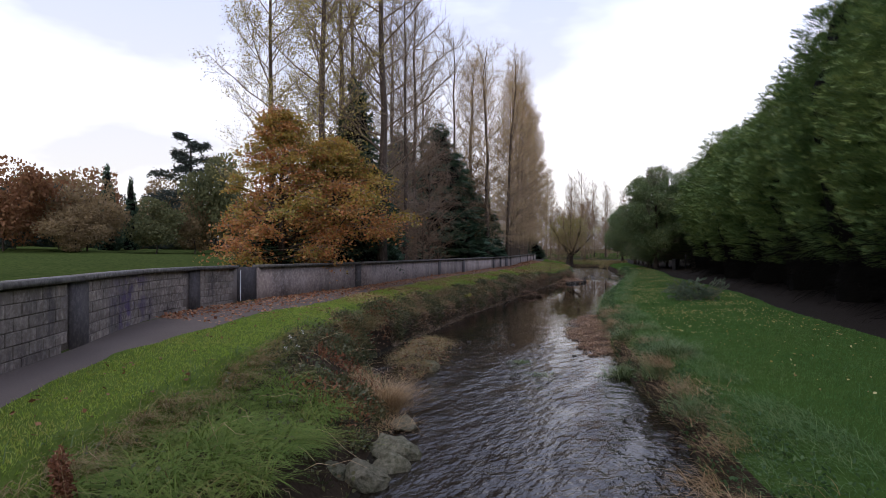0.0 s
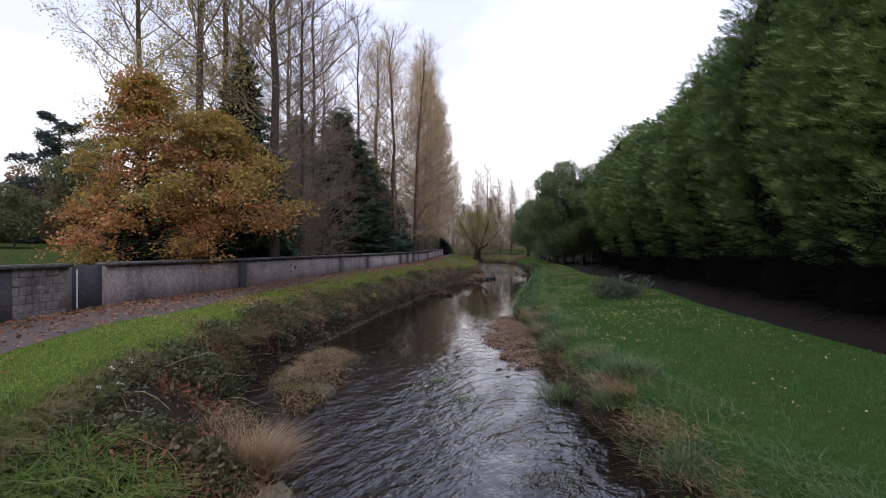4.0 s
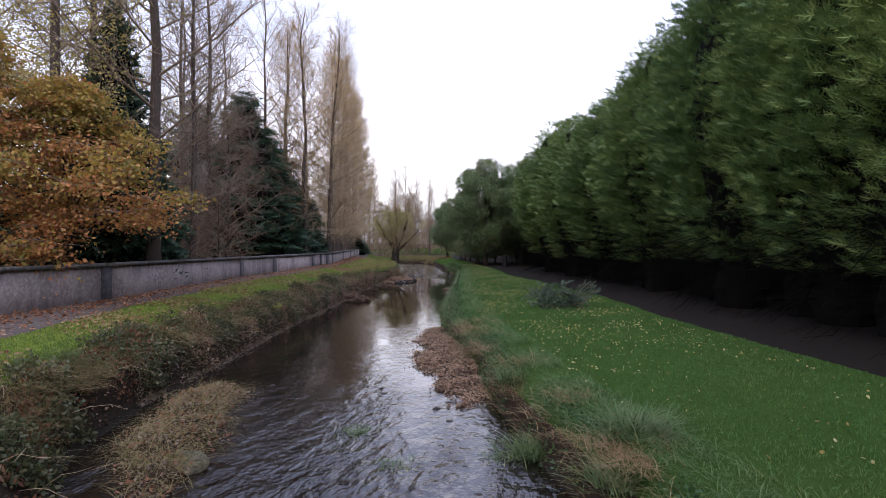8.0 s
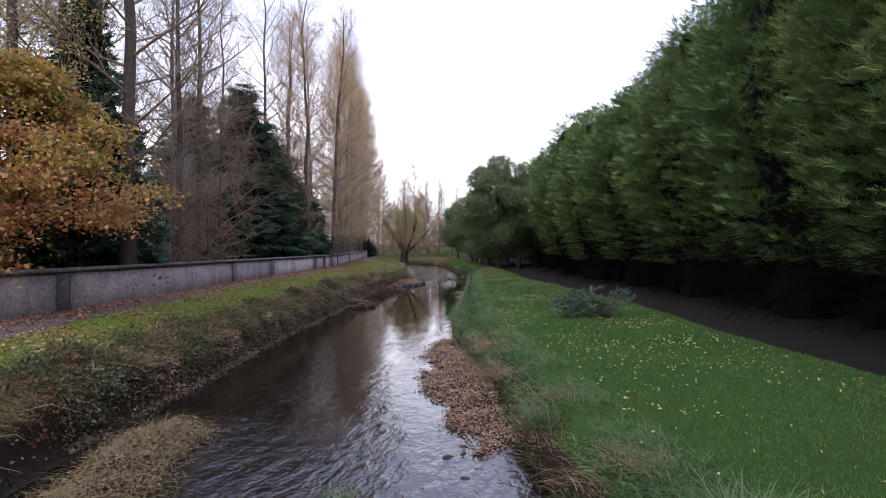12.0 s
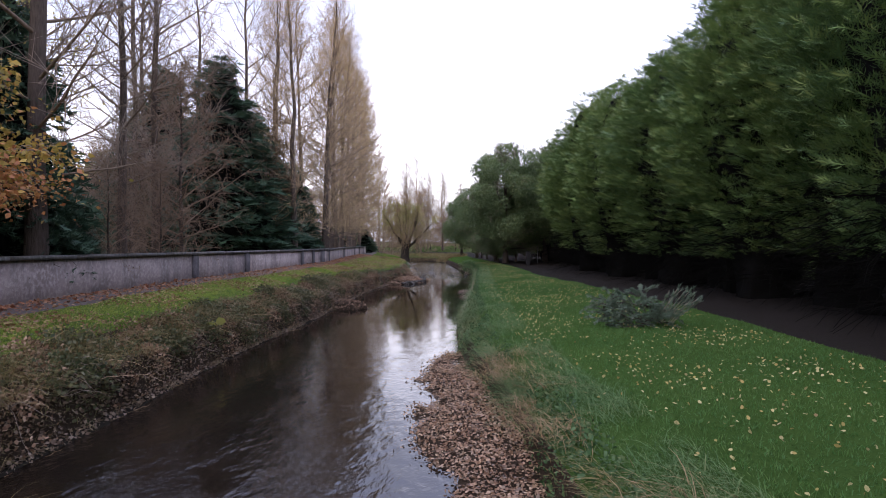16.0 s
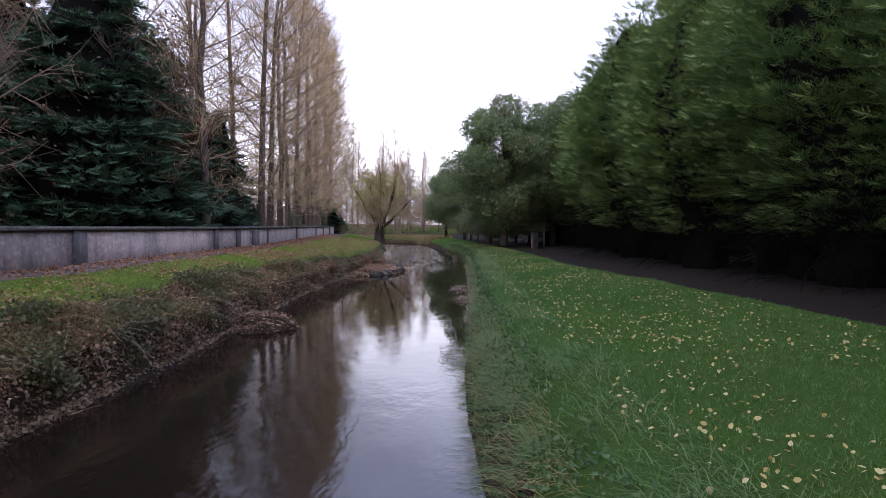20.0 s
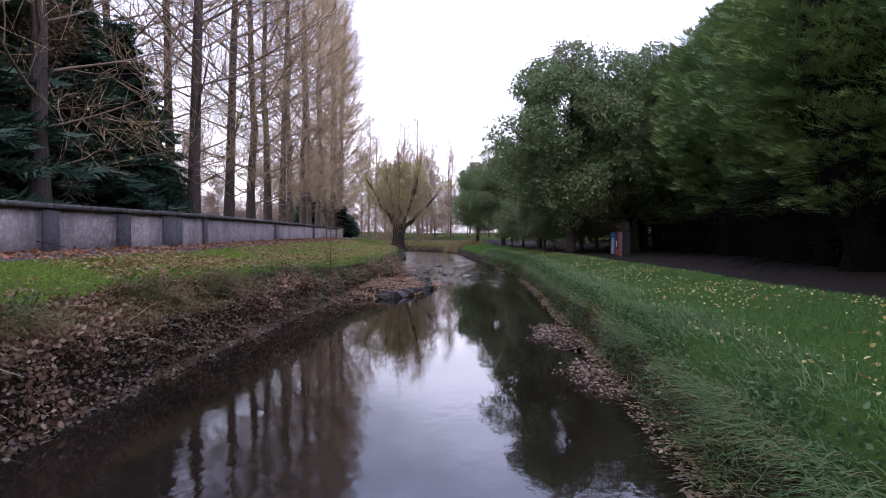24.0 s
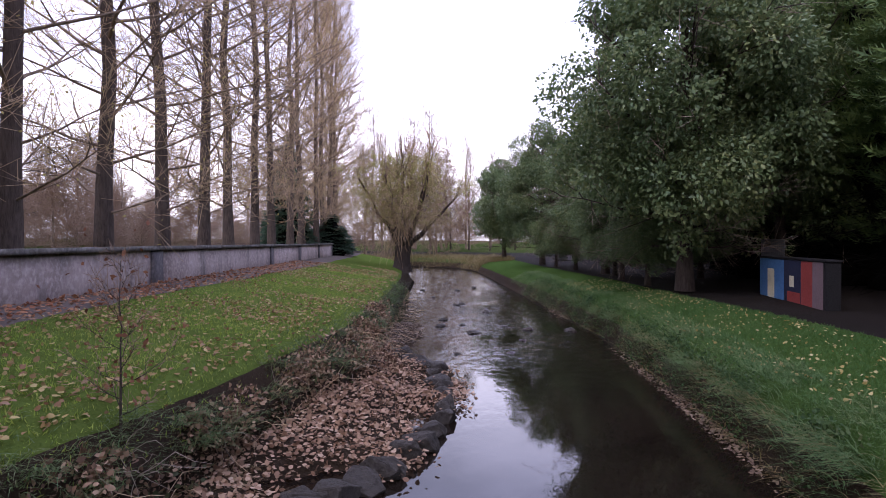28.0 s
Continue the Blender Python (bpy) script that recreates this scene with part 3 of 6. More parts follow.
def quad_between(name, y0, y1, z0, z1, front, back, mat, n=3):
    """A stretch of wall that follows the line of the plan from y0 to y1."""
    verts, ys = [], np.linspace(y0, y1, n + 1)
    for y in ys:
        m, rise = wall_frame(y), float(wall_rise(y))
        for off, z in ((front, z0), (front, z1), (back, z1), (back, z0)):
            p = m @ Vector((0, off, z + (rise if z > 2 else 0)))
            verts.append(tuple(p))
    quads = []
    for i in range(n):
        a, b = 4 * i, 4 * i + 4
        quads += [(a + k, a + (k + 1) % 4, b + (k + 1) % 4, b + k) for k in range(4)]
    quads += [(3, 2, 1, 0), (4 * n, 4 * n + 1, 4 * n + 2, 4 * n + 3)]
    return mesh_np(name, verts, quads, [mat])


# y of each pier, its width over y, and whether the panel after it shows its blocks
PIERS = [(-40, 0.4, 1), (-33, 0.4, 1), (-26, 0.4, 1), (-19, 0.4, 1), (-12, 0.4, 1), (-5.5, 0.5, 1), (1.24, 0.70, 1), (7.2, 0.54, 1), (9.98, 1.2, 0), (17.75, 0.5, 0), (29.92, 0.45, 0), (35.08, 0.55, 0), (44.3, 0.45, 0), (46.8, 0.5, 0), (49.1, 1.0, 0),
         (51.2, 0.28, 0), (61.0, 0.6, 0), (72.6, 0.5, 0), (78.6, 0.5, 0), (84.7, 0.5, 0), (90.5, 0.5, 0), (97, 0.5, 0), (103, 0.5, 0), (108, 0.5, 0), (112, 0.5, 0), (116, 0.5, 0), (119, 0.5, 0), (122, 0.5, 0)]
wall = thing("wall_west", "weathered grey block and cement garden wall with a coping", "wall", kind="structure")
for (y0, w0, blocks), (y1, w1, _) in zip(PIERS, PIERS[1:]):
    bits = max(3, int((y1 - y0) / (0.45 if y1 < 12 else 1.5)))
    if blocks and y0 > -8:
        part("mortar_core", quad_between("mortar_core", y0 + w0 * 0.45, y1 - w1 * 0.45, 1.2, WALL_TOP - 0.05, 0.03, 0.2, M_MORTAR, bits), wall)
    else:
        part("panel", quad_between("panel", y0 + w0 * 0.45, y1 - w1 * 0.45, 1.2, WALL_TOP - 0.05, 0.0, 0.21, M_BLOCK if blocks else M_RENDERED, bits), wall)
    gap = w0 > 1.1
    # the walled-up gap stands back and has lost its coping
    part("infill" if gap else "pier", quad_between("infill" if gap else "pier", y0 - w0 * 0.5, y0 + w0 * 0.5, 1.2, WALL_TOP - (0.02 if gap else 0.05), 0.05 if gap else (-0.012 if y0 < 9 else -0.05), 0.26, M_PIER, 2), wall)
    a0, a1 = y0 + (w0 * 0.5 if gap else 0.0), y1 - (w1 * 0.5 if w1 > 1.1 else 0.0)
    cuts = np.linspace(a0, a1, max(2, round((a1 - a0) / 2.4)) + 1)
    for a, b in zip(cuts, cuts[1:]):
        part("coping", quad_between("coping", a + 0.006, b - 0.006, WALL_TOP - 0.05, WALL_TOP + 0.05, -0.09, 0.30, M_COPING, 2), wall)


# ---- trees ----
def curve_pts(start, way, length, n, bend, rng, jitter=0.05):
    """Polylines (N, n, 3) from starts along ways that bend towards `bend`."""
    s = np.linspace(0, 1, n)[None, :, None]
    w = unit(way)[:, None]
    p = start[:, None] + length[:, None, None] * (w * s + bend[:, None] * s**2 * 0.5)
    p[:, 1:] += rng.normal(size=p[:, 1:].shape) * (jitter * length[:, None, None])
    return p


def on_line(p, u):
    """Places at the fractions u (N,) on polylines (N, n, 3), and the ways there."""
    n = p.shape[1]
    t = np.clip(u, 0, 0.999) * (n - 1)
    i = t.astype(int)
    a, b = p[np.arange(len(p)), i], p[np.arange(len(p)), i + 1]
    return a + (b - a) * (t - i)[:, None], unit(b - a)


def deciduous(rng, height, r0, limbs, spread, rise, first, subs, twigs, twig_len, sub_part=0.42, taper=0.85, lean=(0, 0), up=0.4, twig_r=0.009, droop=0.0, scatter=0.55):
    """Trunk, limbs, branches and twigs as arrays; returns trunk, branch, twig geometry and the twig ends."""
    tz = np.linspace(0, 1, 9)
    trunk = np.stack([lean[0] * tz**1.5 + rng.normal(size=9) * 0.006 * height * tz, lean[1] * tz**1.5 + rng.normal(size=9) * 0.006 * height * tz, tz * height], -1)[None]
    tr = (r0 * (1 - taper * tz) * (1 + 0.30 * np.exp(-tz * 40)))[None]
    tgeo = tubes(trunk, tr, 9)
    u = first + (0.97 - first) * (np.arange(limbs) + rng.uniform(0, 0.8, limbs)) / limbs
    az = np.arange(limbs) * 2.39996 + rng.uniform(-0.5, 0.5, limbs)
    rel = (u - first) / (1 - first)
    el = np.radians(rise[0] + (rise[1] - rise[0]) * rel + rng.uniform(-8, 8, limbs))
    way = np.stack([np.cos(az) * np.cos(el), np.sin(az) * np.cos(el), np.sin(el)], -1)
    length = spread * (0.25 + 0.75 * (1 - rel) ** 0.7) * np.minimum(1, 0.55 + 1.8 * rel) * rng.uniform(0.75, 1.2, limbs)
    start, _ = on_line(np.repeat(trunk, limbs, 0), u)
    lp = curve_pts(start, way, length, 6, np.tile([0, 0, up], (limbs, 1)), rng, 0.007)
    lr0 = np.minimum(r0 * (1 - taper * u) * 0.5, 0.010 + length * 0.0095)
    lr = lr0[:, None] * np.linspace(1, 0.22, 6)[None]
    lgeo = tubes(lp, lr, 5)
    sp = np.repeat(lp, subs, 0)
    su = np.tile(np.linspace(0.22, 0.98, subs), limbs) + rng.uniform(-0.05, 0.05, limbs * subs)
    s0, sd = on_line(sp, np.clip(su, 0.1, 0.98))
    sway = sd * 0.8 + rng.normal(size=sd.shape) * scatter + np.array([0, 0, up * 0.9])
    slen = np.repeat(length, subs) * sub_part * (1.15 - 0.7 * np.clip(su, 0, 1)) * rng.uniform(0.6, 1.25, limbs * subs)
    bp = curve_pts(s0, sway, slen, 4, np.tile([0, 0, up * 0.7 - droop], (len(s0), 1)), rng, 0.025)
    br = np.maximum(np.repeat(lr0, subs) * 0.42, twig_r * 1.2)[:, None] * np.linspace(1, 0.3, 4)[None]
    bgeo = tubes(bp, br, 4)
    tp = np.repeat(bp, twigs, 0)
    tu = np.tile(np.linspace(0.15, 1.0, twigs), len(bp)) + rng.uniform(-0.1, 0.1, len(bp) * twigs)
    t0, td = on_line(tp, np.clip(tu, 0.05, 0.99))
    tw = td * 0.8 + rng.normal(size=td.shape) * 0.6 + np.array([0, 0, up * 0.7 - droop])
    tl = twig_len * rng.uniform(0.5, 1.4, len(t0))
    qp = curve_pts(t0, tw, tl, 2, np.tile([0, 0, 0.25 - droop * 1.4], (len(t0), 1)), rng, 0.05)
    qr = np.tile(np.array([1.0, 0.45]) * twig_r, (len(t0), 1))
    qgeo = tubes(qp, qr, 3)
    return tgeo, joined([lgeo, bgeo]), qgeo, qp


def crown_leaves(rng, qp, count, size, wide=0.6, flat=0.0, jitter=0.18):
    k = rng.integers(0, len(qp), count)
    p, d = on_line(qp[k], rng.uniform(0.2, 1, count))
    return leaves(rng, p + rng.normal(size=p.shape) * jitter, size, 0.9, d - np.array([0, 0, 0.3]), wide, flat)


def tree(name, label, at, geo, bark, twigm, leaf=None, leafm=None, group="", turn=0.0, category="tree", branch=None):
    tgeo, bgeo, qgeo, _ = geo
    ob = thing(name, label, category, pose(*at, 0, 0, turn), group=group)
    part("trunk", mesh_np("trunk", *tgeo, [bark], None, True), ob)
    part("branchwork", mesh_np("branchwork", *bgeo, [branch or bark], None, True), ob)
    part("twig_haze", mesh_np("twig_haze", *qgeo, [twigm]), ob)
    if leaf is not None:
        part("crown", mesh_np("crown", *leaf, [leafm]), ob)
    return ob


def scaled(x, y, z, turn, s=1.0, sz=None):
    return pose(x, y, z, 0, 0, turn) @ Matrix.Diagonal((s, s, sz or s, 1))


R = np.random.default_rng(7)

# ginger poplars in a row behind the wall
POPLARS = []
for k in range(3):
    g = deciduous(R, 24, 0.21, 46, 4.9, (15, 62), 0.08, 8, 7, 0.95, up=0.26, twig_r=0.0082, sub_part=0.52, scatter=0.78, lean=(0.9 - 0.8 * k, 0.5))
    POPLARS.append(g)
poplar_height = along([(40, 19.2), (51, 20.4), (57, 21.2), (66, 22.3), (76, 23.0), (95, 24.4), (120, 25.0)])
pop_ob = []
for k, g in enumerate(POPLARS):
    lv = crown_leaves(R, g[3], 1500, 0.09)
    ob = tree("poplar", "tall bare poplar with ginger twigs behind the wall", (-20.3 - 0.9 * k, 56.9 + 3.3 * k, 1.7), g, M_TRUNK, M_TWIG, lv, M_YELLOW, "row of poplars", branch=M_POPLAR)
    pop_ob.append(ob)
row = [66.6, 69.8, 72.6, 76.1, 80.7, 84.2, 87.9, 91.5, 95.0, 98.6, 102.5, 106.5]
for n, y in enumerate(row):
    copy_thing(pop_ob[n % 3], scaled(float(x_wall(y)) - 1.1 + R.uniform(-0.1, 0.3), y, 1.8, 70 * n + 20, R.uniform(0.95, 1.1), float(poplar_height(y)) / 24 * R.uniform(0.96, 1.02)))
for n, (x, y, s) in enumerate([(-17.95, 51.1, 0.95), (-17.3, 44.9, 0.95), (-23, 53, 0.9), (-24, 44.5, 0.9), (-22.2, 51.6, 1.0), (-21.6, 55.0, 0.95)]):
    copy_thing(pop_ob[n % 3], scaled(x, y, 1.8, 95 * n, s, float(poplar_height(y)) / 24))
for k, ob in enumerate(pop_ob):
    ob.matrix_basis = scaled(-20.3 - 0.9 * k, 56.9 + 3.3 * k, 1.7, 0, 1.0, float(poplar_height(57 + 3.3 * k)) / 24)

# leafy poplars above the copper beech
lg = deciduous(R, 24, 0.22, 42, 4.8, (22, 62), 0.20, 9, 7, 0.85, up=0.25, twig_r=0.008, scatter=0.8)
leafy = tree("poplar", "tall poplar with thin yellow autumn leaves", (-15.6, 19.6, 1.8), lg, M_TRUNK, M_TWIG_GREY, crown_leaves(R, lg[3], 17000, 0.115), M_YELLOW, "leafy poplars", branch=M_POPLAR)
for x, y, s, a in ((-16.6, 22.5, 0.98, 130), (-20.5, 21, 0.92, 250)):
    copy_thing(leafy, scaled(x, y, 1.8, a, s))
# grey bare trees
gg = deciduous(R, 24, 0.26, 40, 6.4, (10, 58), 0.12, 9, 7, 0.95, up=0.22, twig_r=0.0085, scatter=0.8)
bare = tree("bare_tree", "tall bare grey tree behind the wall", (-13.4, 21.9, 1.8), gg, M_TRUNK, M_TWIG_GREY, None, None, "bare grey trees", 40, branch=M_POPLAR)
for x, y, s, a in ((-15.0, 26.9, 0.62, 100), (-16.5, 30.6, 0.66, 200), (-19.5, 27.5, 0.8, 300), (-23.0, 38.0, 0.66, 30), (-20.5, 44.5, 0.70, 250), (-21.5, 35.5, 0.72, 80)):
    copy_thing(bare, scaled(x, y, 1.8, a, s, s * 1.25))

# copper beeches: tiers of flat leafy boughs
def tiered(rng, at, height, low, reach, pads, per, lean, label):
    ob = thing("beech", label, "tree", pose(*at), group="copper beeches")
    tz = np.linspace(0, height * 0.9, 7)
    trunk = np.stack([lean[0] * 0.35 * (tz / height) + rng.normal(size=7) * 0.04, lean[1] * 0.35 * (tz / height) + rng.normal(size=7) * 0.04, tz], -1)[None]
    part("trunk", mesh_np("trunk", *tubes(trunk, np.linspace(0.20, 0.04, 7)[None], 9), [M_BARK], None, True), ob)
    u = (np.arange(pads) + rng.uniform(0, 1, pads)) / pads
    az = np.arange(pads) * 2.39996 + rng.uniform(-0.6, 0.6, pads)
    wide = reach * np.interp(u, [0, 0.10, 0.32, 0.6, 1.0], [0.72, 0.95, 1.0, 0.62, 0.12])
    far_out = wide * np.sqrt(rng.uniform(0.12, 1.0, pads)) * rng.uniform(0.82, 1.12, pads)
    c = np.stack([np.cos(az) * far_out + lean[0] * (1 - u), np.sin(az) * far_out + lean[1] * (1 - u), low + (height - low) * u - 0.10 * far_out], -1)
    r = rng.uniform(0.55, 1.15, pads) * np.interp(u, [0, 1], [1.0, 0.62])
    st, _ = on_line(np.repeat(trunk, pads, 0), np.clip((c[:, 2] - 0.28 * far_out) / (height * 0.9), 0.05, 0.98))
    s = np.linspace(0, 1, 6)[None, :, None]
    lp = st[:, None] * (1 - s) + c[:, None] * s + rng.normal(size=(pads, 6, 3)) * 0.05
    part("branchwork", mesh_np("branchwork", *tubes(lp, np.tile(np.linspace(0.045, 0.012, 6), (pads, 1)), 5), [M_BARK], None, True), ob)
    k = np.repeat(np.arange(pads), per)
    d = rng.normal(size=(len(k), 3)) * np.array([0.56, 0.56, 0.19])
    rr = np.hypot(d[:, 0], d[:, 1])
    d[:, 2] += -0.20 * rr**2 + 0.12 * np.sin(d[:, 0] * 5 + k) * np.cos(d[:, 1] * 4.3 + k)
    p = c[k] + d * r[k][:, None]
    # fine shoots under the leaves
    n = pads * 14
    j = np.repeat(np.arange(pads), 14)
    e = c[j] + rng.normal(size=(n, 3)) * np.array([0.6, 0.6, 0.14]) * r[j][:, None]
    part("twig_haze", mesh_np("twig_haze", *tubes(np.stack([c[j], (c[j] + e) / 2 + rng.normal(size=(n, 3)) * 0.05, e], 1), np.tile(np.array([0.010, 0.007, 0.004]), (n, 1)), 3), [M_TWIG_GREY]), ob)
    gold = (rng.uniform(0, 1, pads) < np.interp(u, [0.15, 0.45, 0.7, 1], [0.10, 0.40, 0.85, 0.9]))[k]
    gold ^= rng.uniform(0, 1, len(k)) < 0.12
    v, f = leaves(rng, p, 0.125, 0.9, np.concatenate([d[:, :2] * 0.8, np.full((len(d), 1), -0.35)], 1), 0.75, 0.3)
    part("crown", mesh_np("crown", v, f, [M_COPPER, M_GOLD], gold.astype(int)), ob)
    return ob


tiered(R, (-14.4, 15.2, 1.8), 7.9, 1.25, 3.1, 84, 290, (0.6, -0.2), "copper and gold autumn beech down to the wall")
tiered(R, (-13.6, 17.8, 1.8), 6.9, 2.5, 3.3, 78, 290, (0.9, 0.0), "copper autumn beech spreading over the footpath")


def conifer(rng, height, radius, low, count, size, mat, profile, hang=0.15, label="", name="conifer", at=(0, 0, 0), turn=0.0, group="", core=0.62, category="tree", lumps=0.16, trunk_r=0.2, wide=0.30, young=None):
    """An evergreen: a trunk, a near-black core standing in for the shade inside, and sprays all over its shell."""
    ob = thing(name, label, category, pose(*at, 0, 0, turn), group=group)
    trunk = np.stack([np.zeros(6), np.zeros(6), np.linspace(0, height * 0.95, 6)], -1)[None]
    part("trunk", mesh_np("trunk", *tubes(trunk, np.linspace(trunk_r, 0.03, 6)[None], 9), [M_BARK], None, True), ob)
    per = 16
    boughs = count // per
    u = rng.uniform(0, 1, boughs * 5)
    u = u[rng.uniform(0, 1, len(u)) < profile(u) / 1.05][:boughs]
    az = rng.uniform(0, 2 * np.pi, len(u))
    z = low + (height - low) * u
    bump = np.array([noise.noise((np.cos(a) * 1.6, np.sin(a) * 1.6, zz * 0.55)) for a, zz in zip(az, z)])
    rad = radius * profile(u) * (1 + lumps * bump) * rng.uniform(0.86, 1.06, len(u))
    out = np.stack([np.cos(az), np.sin(az), np.zeros(len(u))], -1)
    across = np.stack([-np.sin(az), np.cos(az), np.zeros(len(u))], -1)
    reach = max(size, 0.42) * rng.uniform(2.0, 3.4, len(u)) * np.interp(u, [0, 0.8, 1], [1, 0.9, 0.5])
    tip = out * rad[:, None] + np.stack([np.zeros(len(u)), np.zeros(len(u)), z], -1)
    root = tip - out * reach[:, None] + np.array([0, 0, 1.0]) * (reach * (hang - 0.22 - 1.2 * np.clip(u - 0.6, 0, 1)))[:, None] + across * (rng.normal(size=len(u)) * 0.25 * reach)[:, None]
    k = np.repeat(np.arange(len(u)), per)
    f = np.tile(np.linspace(0.12, 1.0, per), len(u)) + rng.uniform(-0.05, 0.05, len(k))
    sway = rng.normal(size=len(k)) * (1.12 - f) * 0.30
    p = root[k] + (tip - root)[k] * f[:, None] + across[k] * (sway * reach[k])[:, None]
    p[:, 2] += reach[k] * (0.10 * np.sin(f * 3.1) + 0.10 * np.clip(f - 0.7, 0, 1)) + rng.normal(size=len(k)) * 0.035
    way = out[k] * 0.8 + across[k] * np.sign(sway + 1e-9)[:, None] * rng.uniform(0.1, 0.95, len(k))[:, None] + np.array([0, 0, 1.0]) * (0.42 - 1.6 * hang + 0.6 * np.clip(u - 0.7, 0, 1)[k] + rng.normal(size=len(k)) * 0.14)[:, None]
    v, q = sprays(rng, p, way, size, wide)
    pale = (f > 0.84) & (rng.uniform(0, 1, len(k)) < 0.8) & (rng.uniform(0, 1, len(u)) < 0.55)[k]
    part("crown", mesh_np("crown", v, q, [mat, young or mat], np.repeat(pale, 7).astype(int)), ob)
    # dead twigs inside and below, coloured near-black for the shade they hang in
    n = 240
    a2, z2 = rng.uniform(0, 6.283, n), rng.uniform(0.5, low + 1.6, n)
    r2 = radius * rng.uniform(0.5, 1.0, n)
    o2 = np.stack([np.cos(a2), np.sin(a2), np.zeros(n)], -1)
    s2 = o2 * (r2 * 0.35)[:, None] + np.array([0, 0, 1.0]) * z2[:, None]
    part("dead_twig_tangle", mesh_np("dead_twig_tangle", *tubes(curve_pts(s2, o2 + rng.normal(size=(n, 3)) * 0.3, r2 * 0.75, 5, np.tile([0, 0, -0.35], (n, 1)), rng, 0.03), np.tile(np.linspace(0.016, 0.004, 5), (n, 1)), 3), [M_INNER_SHADE]), ob)
    # closed near-black hull, put in for the deep shade within the crown
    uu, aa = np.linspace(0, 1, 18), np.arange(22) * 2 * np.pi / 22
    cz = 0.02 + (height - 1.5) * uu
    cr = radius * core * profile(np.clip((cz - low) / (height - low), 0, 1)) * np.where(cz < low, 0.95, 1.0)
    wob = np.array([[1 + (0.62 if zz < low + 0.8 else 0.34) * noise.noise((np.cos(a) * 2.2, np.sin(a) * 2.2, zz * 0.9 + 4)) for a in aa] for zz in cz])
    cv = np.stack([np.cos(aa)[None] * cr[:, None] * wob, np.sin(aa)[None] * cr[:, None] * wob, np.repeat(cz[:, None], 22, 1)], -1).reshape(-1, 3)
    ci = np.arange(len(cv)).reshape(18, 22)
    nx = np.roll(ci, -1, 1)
    part("inner_wood", mesh_np("inner_wood", cv, np.stack([ci[:-1], nx[:-1], nx[1:], ci[1:]], -1).reshape(-1, 4), [M_INNER_SHADE], None, False), ob)
    return ob


def columnar(u):
    return np.clip(np.minimum(1.0, 0.50 + 1.35 * u) * (1 - np.clip(u - 0.45, 0, 1) ** 1.8 * 2.6), 0.02, 1)


def cone(u):
    return np.clip((1 - u**1.15) ** 0.85 * np.minimum(1, 0.80 + 3 * u), 0.02, 1)


# tall cypress hedge along the east bank
LABEL_CYPRESS = "tall dark green cypress in an overgrown hedge"
hedge, hedge_far = [], []
for k in range(3):
    yy = 15 + 2.3 * k
    hedge.append(conifer(R, 12.75, 3.4, 1.5, 12000, 0.36, M_HEDGE, columnar, 0.06, LABEL_CYPRESS, "cypress", (float(x_hedge(yy)) + 2.6, yy, 1.2), 40 * k, "cypress hedge", wide=0.105, young=M_YOUNG, lumps=0.18, core=0.48))
# far trees get no pale tips, darkening them for the shade there
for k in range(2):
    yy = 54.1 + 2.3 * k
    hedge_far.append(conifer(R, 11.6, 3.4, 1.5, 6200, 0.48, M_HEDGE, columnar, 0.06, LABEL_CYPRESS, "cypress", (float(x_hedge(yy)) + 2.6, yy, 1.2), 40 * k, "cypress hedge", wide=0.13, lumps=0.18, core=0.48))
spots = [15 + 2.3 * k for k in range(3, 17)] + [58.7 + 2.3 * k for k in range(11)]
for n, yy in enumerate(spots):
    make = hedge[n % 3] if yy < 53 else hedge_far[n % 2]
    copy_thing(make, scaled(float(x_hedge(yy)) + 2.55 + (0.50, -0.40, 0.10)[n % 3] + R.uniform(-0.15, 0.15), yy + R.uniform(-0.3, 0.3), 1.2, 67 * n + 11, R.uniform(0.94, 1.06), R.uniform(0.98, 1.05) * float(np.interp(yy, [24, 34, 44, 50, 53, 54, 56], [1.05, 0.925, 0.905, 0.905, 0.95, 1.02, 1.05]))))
    # second row added behind, so that no daylight comes through the hedge
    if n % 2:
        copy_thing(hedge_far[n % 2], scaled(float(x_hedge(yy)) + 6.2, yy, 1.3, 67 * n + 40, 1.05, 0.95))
for n, yy in enumerate((12.7, 10.3, 7.9, 5.4, 2.8, 0.2, -2.8, -6.0, -9.5)):
    copy_thing(hedge[n % 3], scaled(float(x_hedge(yy)) + 2.7, yy, 1.2, 67 * n, 1.05, 1.13 if n < 3 else 1.24))

# dark firs behind the wall
fir = conifer(R, 12.4, 5.4, 0.3, 8000, 0.6, M_FIR, cone, 0.30, "broad dark green fir behind the wall", "fir", (-19.6, 40.8, 1.8), 0, "dark firs", wide=0.18)
copy_thing(fir, scaled(-15.2, 22.0, 1.8, 80, 0.50, 0.92))
copy_thing(fir, scaled(-21.8, 47.5, 1.8, 160, 0.8, 0.85))
copy_thing(fir, scaled(-31.0, 88.0, 1.8, 220, 0.42, 0.72))

fir.matrix_basis = scaled(-21.3, 43.0, 1.8, 0, 0.96, 1.08)
copy_thing(fir, scaled(-20.3, 49.0, 1.8, 150, 0.46, 0.56))
copy_thing(fir, scaled(-25.0, 42.5, 1.8, 100, 0.95, 0.95))

